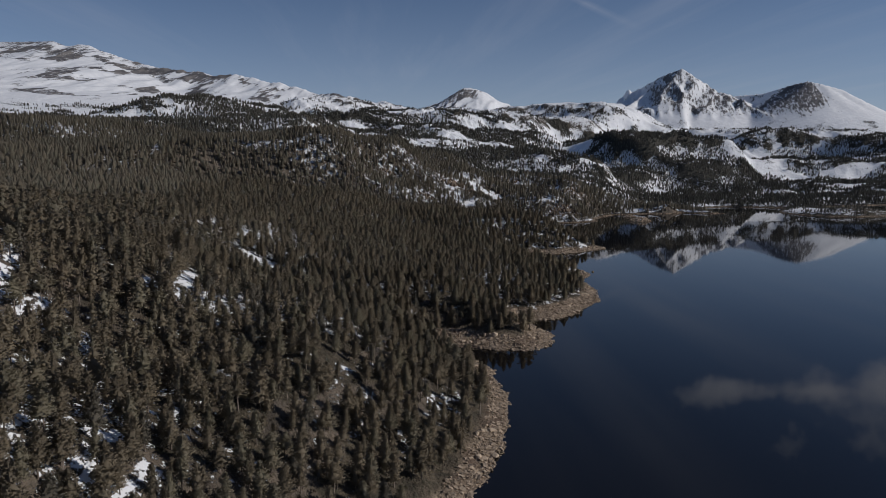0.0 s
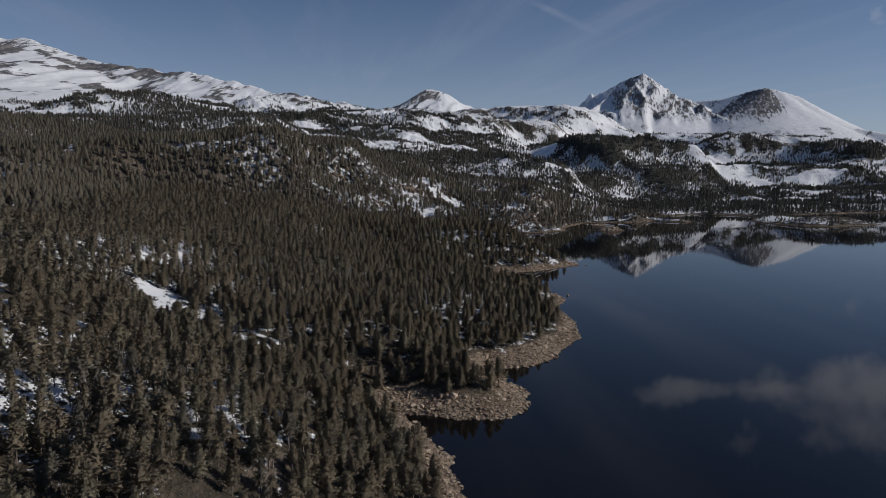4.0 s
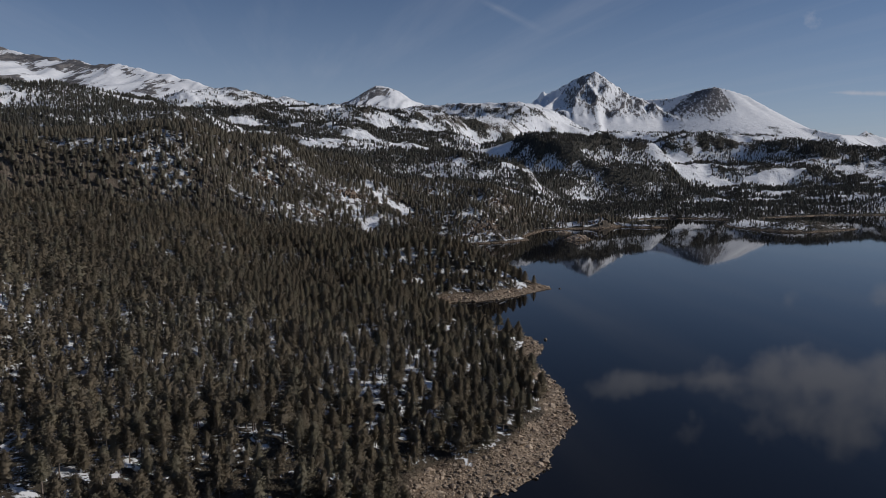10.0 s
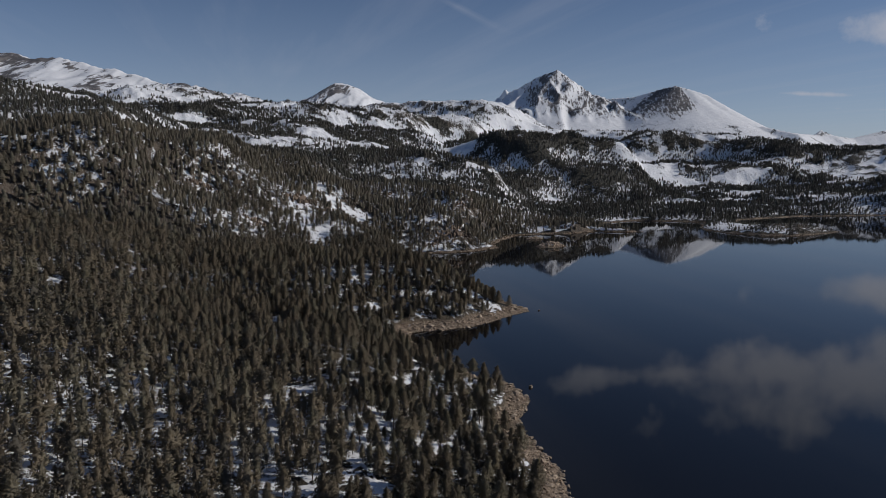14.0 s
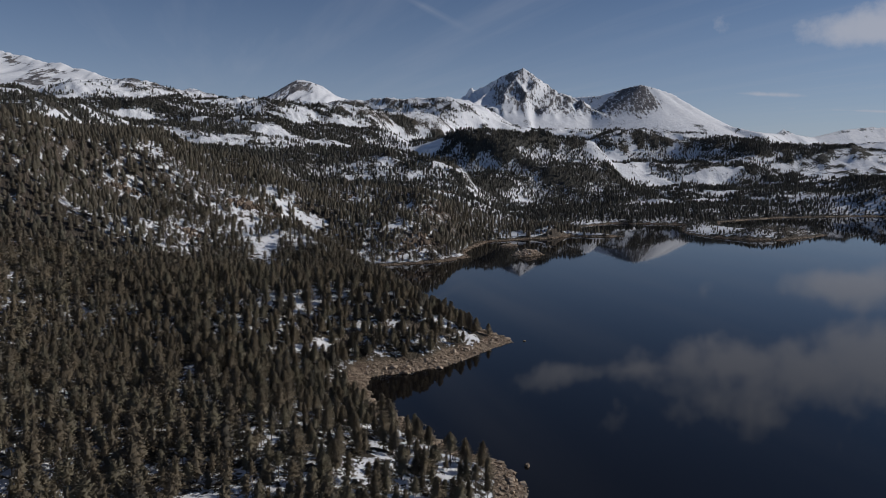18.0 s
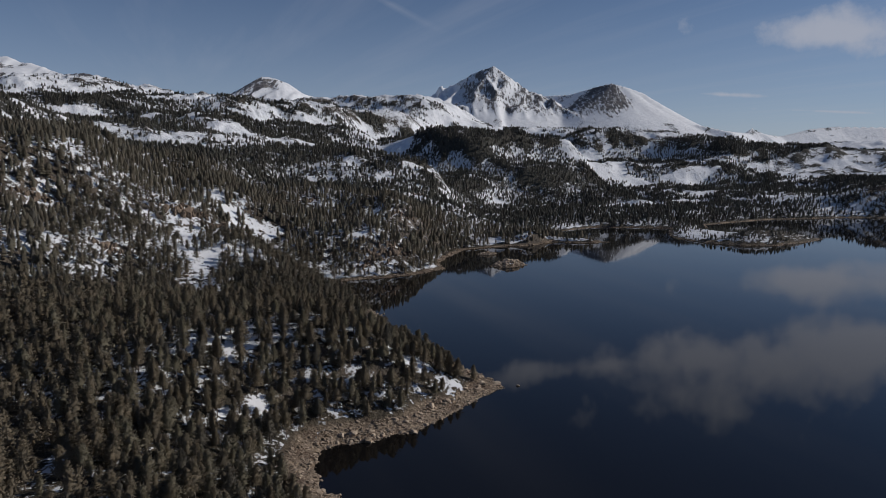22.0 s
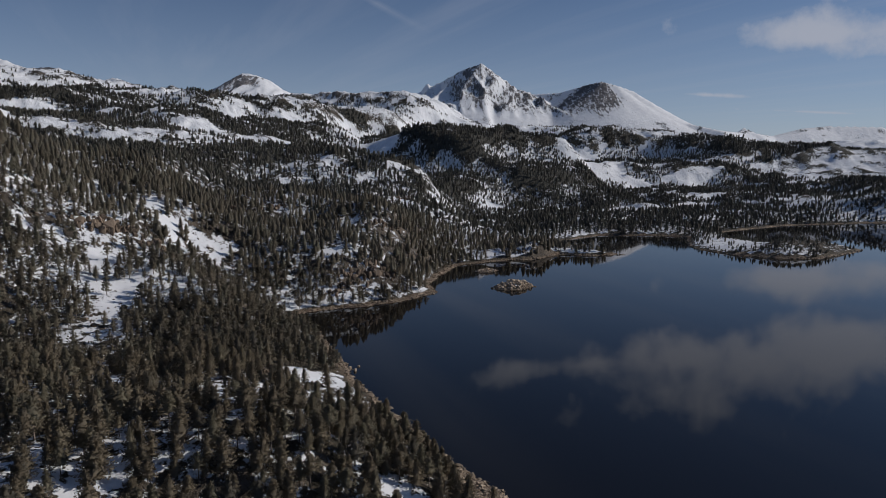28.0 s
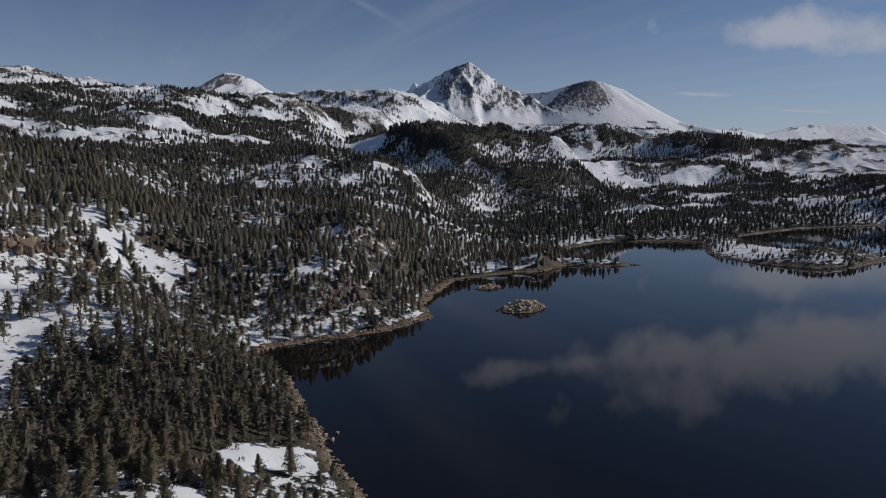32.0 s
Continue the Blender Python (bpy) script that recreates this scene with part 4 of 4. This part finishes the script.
pines = []
for k, (v, f, n) in enumerate(SINGLE_CROWNS):
    root = tagged(new("pine_tree"), "dark green mountain pine with dense ragged conical crown", "tree", "single pines by shore and clearings")
    sheet("trunk", TRUNK[0], TRUNK[1], BARK, root)
    sheet("crown", v, f, NEEDLES, root, [("tint", np.full(len(v), 0.3)), ("outward", n)], False)
    pines.append(root)
tall, turn, wide = grow(nrng, len(single), 5.0, 12.0)
for j, i in enumerate(single):
    where = Matrix.LocRotScale((nx_[i], ny_[i], nz_[i]), Euler((0, 0, turn[j])), (tall[j] * wide[j], tall[j] * wide[j], tall[j]))
    if j < len(pines):
        pines[j].matrix_world = where
    else:
        tree = copy_thing(pines[j % len(pines)], Matrix.Identity(4))
        tree.matrix_world = where

# ---- rocks ----
def hull(seed, points, stretch, jag=0.75):
    """An angular stone about one metre across."""
    rng = np.random.RandomState(seed)
    bm = bmesh.new()
    for _ in range(points):
        v = rng.normal(size=3)
        v = v / np.linalg.norm(v) * rng.uniform(jag, 1.0) * 0.5
        bm.verts.new(v * stretch)
    made = bmesh.ops.convex_hull(bm, input=bm.verts)
    bmesh.ops.delete(bm, geom=[g for g in made["geom_interior"] if isinstance(g, bmesh.types.BMVert)], context="VERTS")
    bmesh.ops.triangulate(bm, faces=bm.faces)
    bm.verts.index_update()
    v, f = np.array([q.co[:] for q in bm.verts]), np.array([[q.index for q in p.verts] for p in bm.faces])
    bm.free()
    return v, f


def part(name, arrays, material, parent, label=""):
    ob = sheet(name, arrays[0], arrays[1], material, parent, (), False)
    return tagged(ob, label) if label else ob


PEBBLES = [hull(600 + k, 9, np.array((1.0, rng_w, 0.75))) for k, rng_w in enumerate((0.8, 1.0, 0.7, 0.9))]
ROCKS = [hull(620 + k, 26, np.array(s)) for k, s in enumerate(((1.1, 0.9, 0.75), (1.3, 0.8, 0.6), (0.9, 1.0, 0.9), (1.2, 1.0, 0.55), (1.0, 0.7, 1.0)))]
BLOCKS = [hull(640 + k, 22, np.array(s), 0.85) for k, s in enumerate(((1.0, 0.8, 1.3), (0.8, 0.8, 1.6), (1.2, 0.9, 0.9), (0.9, 0.7, 1.1), (1.3, 1.0, 1.1), (0.7, 0.9, 1.4)))]


def along_shore(seed, count, x0, x1, y0, y1, reach):
    """Places on the bare shore in a stretch of the plan."""
    rng = np.random.RandomState(seed)
    x, y = rng.uniform(x0, x1, count * 60), rng.uniform(y0, y1, count * 60)
    d = shore_distance(x, y)
    ok = (d > -1.2) & (d < reach * beach_width(x, y))
    x, y, d = x[ok][:count], y[ok][:count], d[ok][:count]
    return x, y, height(x, y, d), rng


def strewn(name, label, shapes, material, places, low, high, sink=0.15):
    x, y, z, rng = places
    size = low + (high - low) * rng.beta(1.0, 3.0, len(x))
    v, f, t, _ = planted(shapes, rng.randint(0, len(shapes), len(x)), x, y, z + size * sink, size, rng.uniform(0, 6.28, len(x)), rng.uniform(0.8, 1.3, len(x)))
    return tagged(sheet(name, v, f, material, None, [("tint", t)], False), label, "stones", kind="stuff")


strewn("shore_stones", "pale granite stones and rubble strewn over the bare shore", PEBBLES, GRANITE, along_shore(11, 15000, 15, 235, 140, 660, 0.95), 0.5, 2.6)
strewn("headland_stones", "pale broken rock along the waterline of the headland", PEBBLES, GRANITE, along_shore(12, 2600, 195, 560, 640, 1060, 0.9), 0.8, 4.0)
strewn("peninsula_stones", "grey rocks along the low peninsula's waterline", PEBBLES, GRANITE, along_shore(13, 900, 640, 830, 885, 1080, 0.8), 0.8, 3.5)
irng = np.random.RandomState(14)
for ix, iy, rx, ry, top in ISLANDS:
    n = int(rx * ry * 2.6)
    a, r = irng.uniform(0, 6.28, n), np.sqrt(irng.rand(n)) * 0.98
    px, py = ix + rx * r * np.cos(a), iy + ry * r * np.sin(a)
    strewn("island_rocks", "heap of pale broken granite forming a small island", ROCKS, GRANITE, (px, py, height(px, py), irng), 1.0, 4.6, 0.2)

hrng = np.random.RandomState(17)
hx, hy = hrng.uniform(-300, 580, 60000), hrng.uniform(690, 1130, 60000)
hd = shore_distance(hx, hy)
keep = (hd > 6) & (hx > -0.55 * hy) & (hrng.rand(60000) < 0.85 * smooth(fractal(hx, hy, 40, 3, 211), -0.05, 0.35))
hx, hy = hx[keep], hy[keep]
strewn("hillside_rocks", "broken granite blocks scattered over the rocky hillside", PEBBLES, CLIFF, (hx, hy, height(hx, hy), hrng), 0.6, 4.2, 0.1)

boulders = [tagged(part("boulder", ROCKS[k], GRANITE, None), "pale weathered granite boulder lying on the bare shore", "boulder", "shore boulders") for k in range(len(ROCKS))]
bx, by, bz, brng = along_shore(15, 170, 20, 235, 145, 660, 0.9)
for j in range(len(bx)):
    size = 1.5 + 2.8 * brng.beta(1.1, 3.0)
    where = Matrix.LocRotScale((bx[j], by[j], bz[j] + 0.12 * size), Euler((brng.uniform(-0.3, 0.3), brng.uniform(-0.3, 0.3), brng.uniform(0, 6.28))), (size, size, size * brng.uniform(0.7, 1.1)))
    ob = boulders[j] if j < len(boulders) else copy_thing(boulders[j % len(boulders)], Matrix.Identity(4))
    ob.matrix_world = where

for wx, wy, size in ((209, 742, 2.4), (212, 747, 1.8), (226, 604, 1.6), (164, 478, 2.2), (50, 282, 1.6)):
    ob = copy_thing(boulders[int(size * 10) % len(boulders)], Matrix.Identity(4))
    ob.matrix_world = Matrix.LocRotScale((wx, wy, 0.1 * size), Euler((0.1, 0.2, wx)), (size, size, size))
    tagged(ob, "pale granite boulder standing in the shallow water", "boulder", "shore boulders")

block_meshes = None
for cx, cy, length, tall_, turn_, count in CRAGS:
    crng = np.random.RandomState(int(abs(cx) * 7 + cy))
    root = tagged(new("rock_crag"), "weathered ochre granite crag of broken upright blocks", "rock", "crags on the hillside")
    base = height(np.array([cx]), np.array([cy]))[0]
    root.location = (cx, cy, base)
    c, s = math.cos(radians(turn_)), math.sin(radians(turn_))
    count = count * 3
    along = crng.uniform(-0.5, 0.5, count) * length
    across = crng.normal(0, 0.085 * length, count)
    px, py = cx + along * c - across * s, cy + along * s + across * c
    pz = height(px, py)
    if block_meshes is None:
        block_meshes = []
        for k in range(len(BLOCKS)):
            ob = part("block", BLOCKS[k], CLIFF, root)
            block_meshes.append(ob.data)
            bpy.data.objects.remove(ob)
    for j in range(count):
        size = tall_ * crng.uniform(0.22, 0.72) * (1.05 - 0.8 * abs(along[j]) / length)
        ob = new("block", block_meshes[crng.randint(len(block_meshes))])
        ob.parent = root
        ob.location = (px[j] - cx, py[j] - cy, pz[j] - base + 0.18 * size)
        ob.rotation_euler = (crng.uniform(-0.25, 0.25), crng.uniform(-0.25, 0.25), crng.uniform(0, 6.28))
        ob.scale = (size * 0.9, size * 0.75, size)

# ---- low scrub ----
SCRUB = [crown_arrays(700 + k, 2, 6, 1, 0.0, 0.75, 0.5) for k in range(3)]
srng = np.random.RandomState(16)
sx, sy = srng.uniform(-330, 420, 46000), srng.uniform(110, 1080, 46000)
sd = shore_distance(sx, sy)
keep = (sd > beach_width(sx, sy) * 0.9) & (sx > -0.6 * sy - 40)
sx, sy, sd = sx[keep], sy[keep], sd[keep]
open_ground = np.maximum(patches(sx, sy, CLEARINGS), patches(sx, sy, CHUTES))
keep = srng.rand(len(sx)) < np.where(open_ground > 0.6, 0.16, 0.26 + 0.3 * smooth(sy, 700, 860)) * np.where(fractal(sx, sy, 18, 2, 191) > 0, 1.3, 0.5)
sx, sy = sx[keep], sy[keep]
sz = height(sx, sy)
size = srng.uniform(0.6, 1.7, len(sx))
v, f, t, n = planted(SCRUB, srng.randint(0, 3, len(sx)), sx, sy, sz - 0.1, size, srng.uniform(0, 6.28, len(sx)), srng.uniform(1.0, 1.6, len(sx)))
tagged(sheet("scrub", v, f, SHRUB, None, [("tint", t), ("outward", n)], False), "low dark juniper and broom scrub poking through snow", "shrubs", kind="stuff")
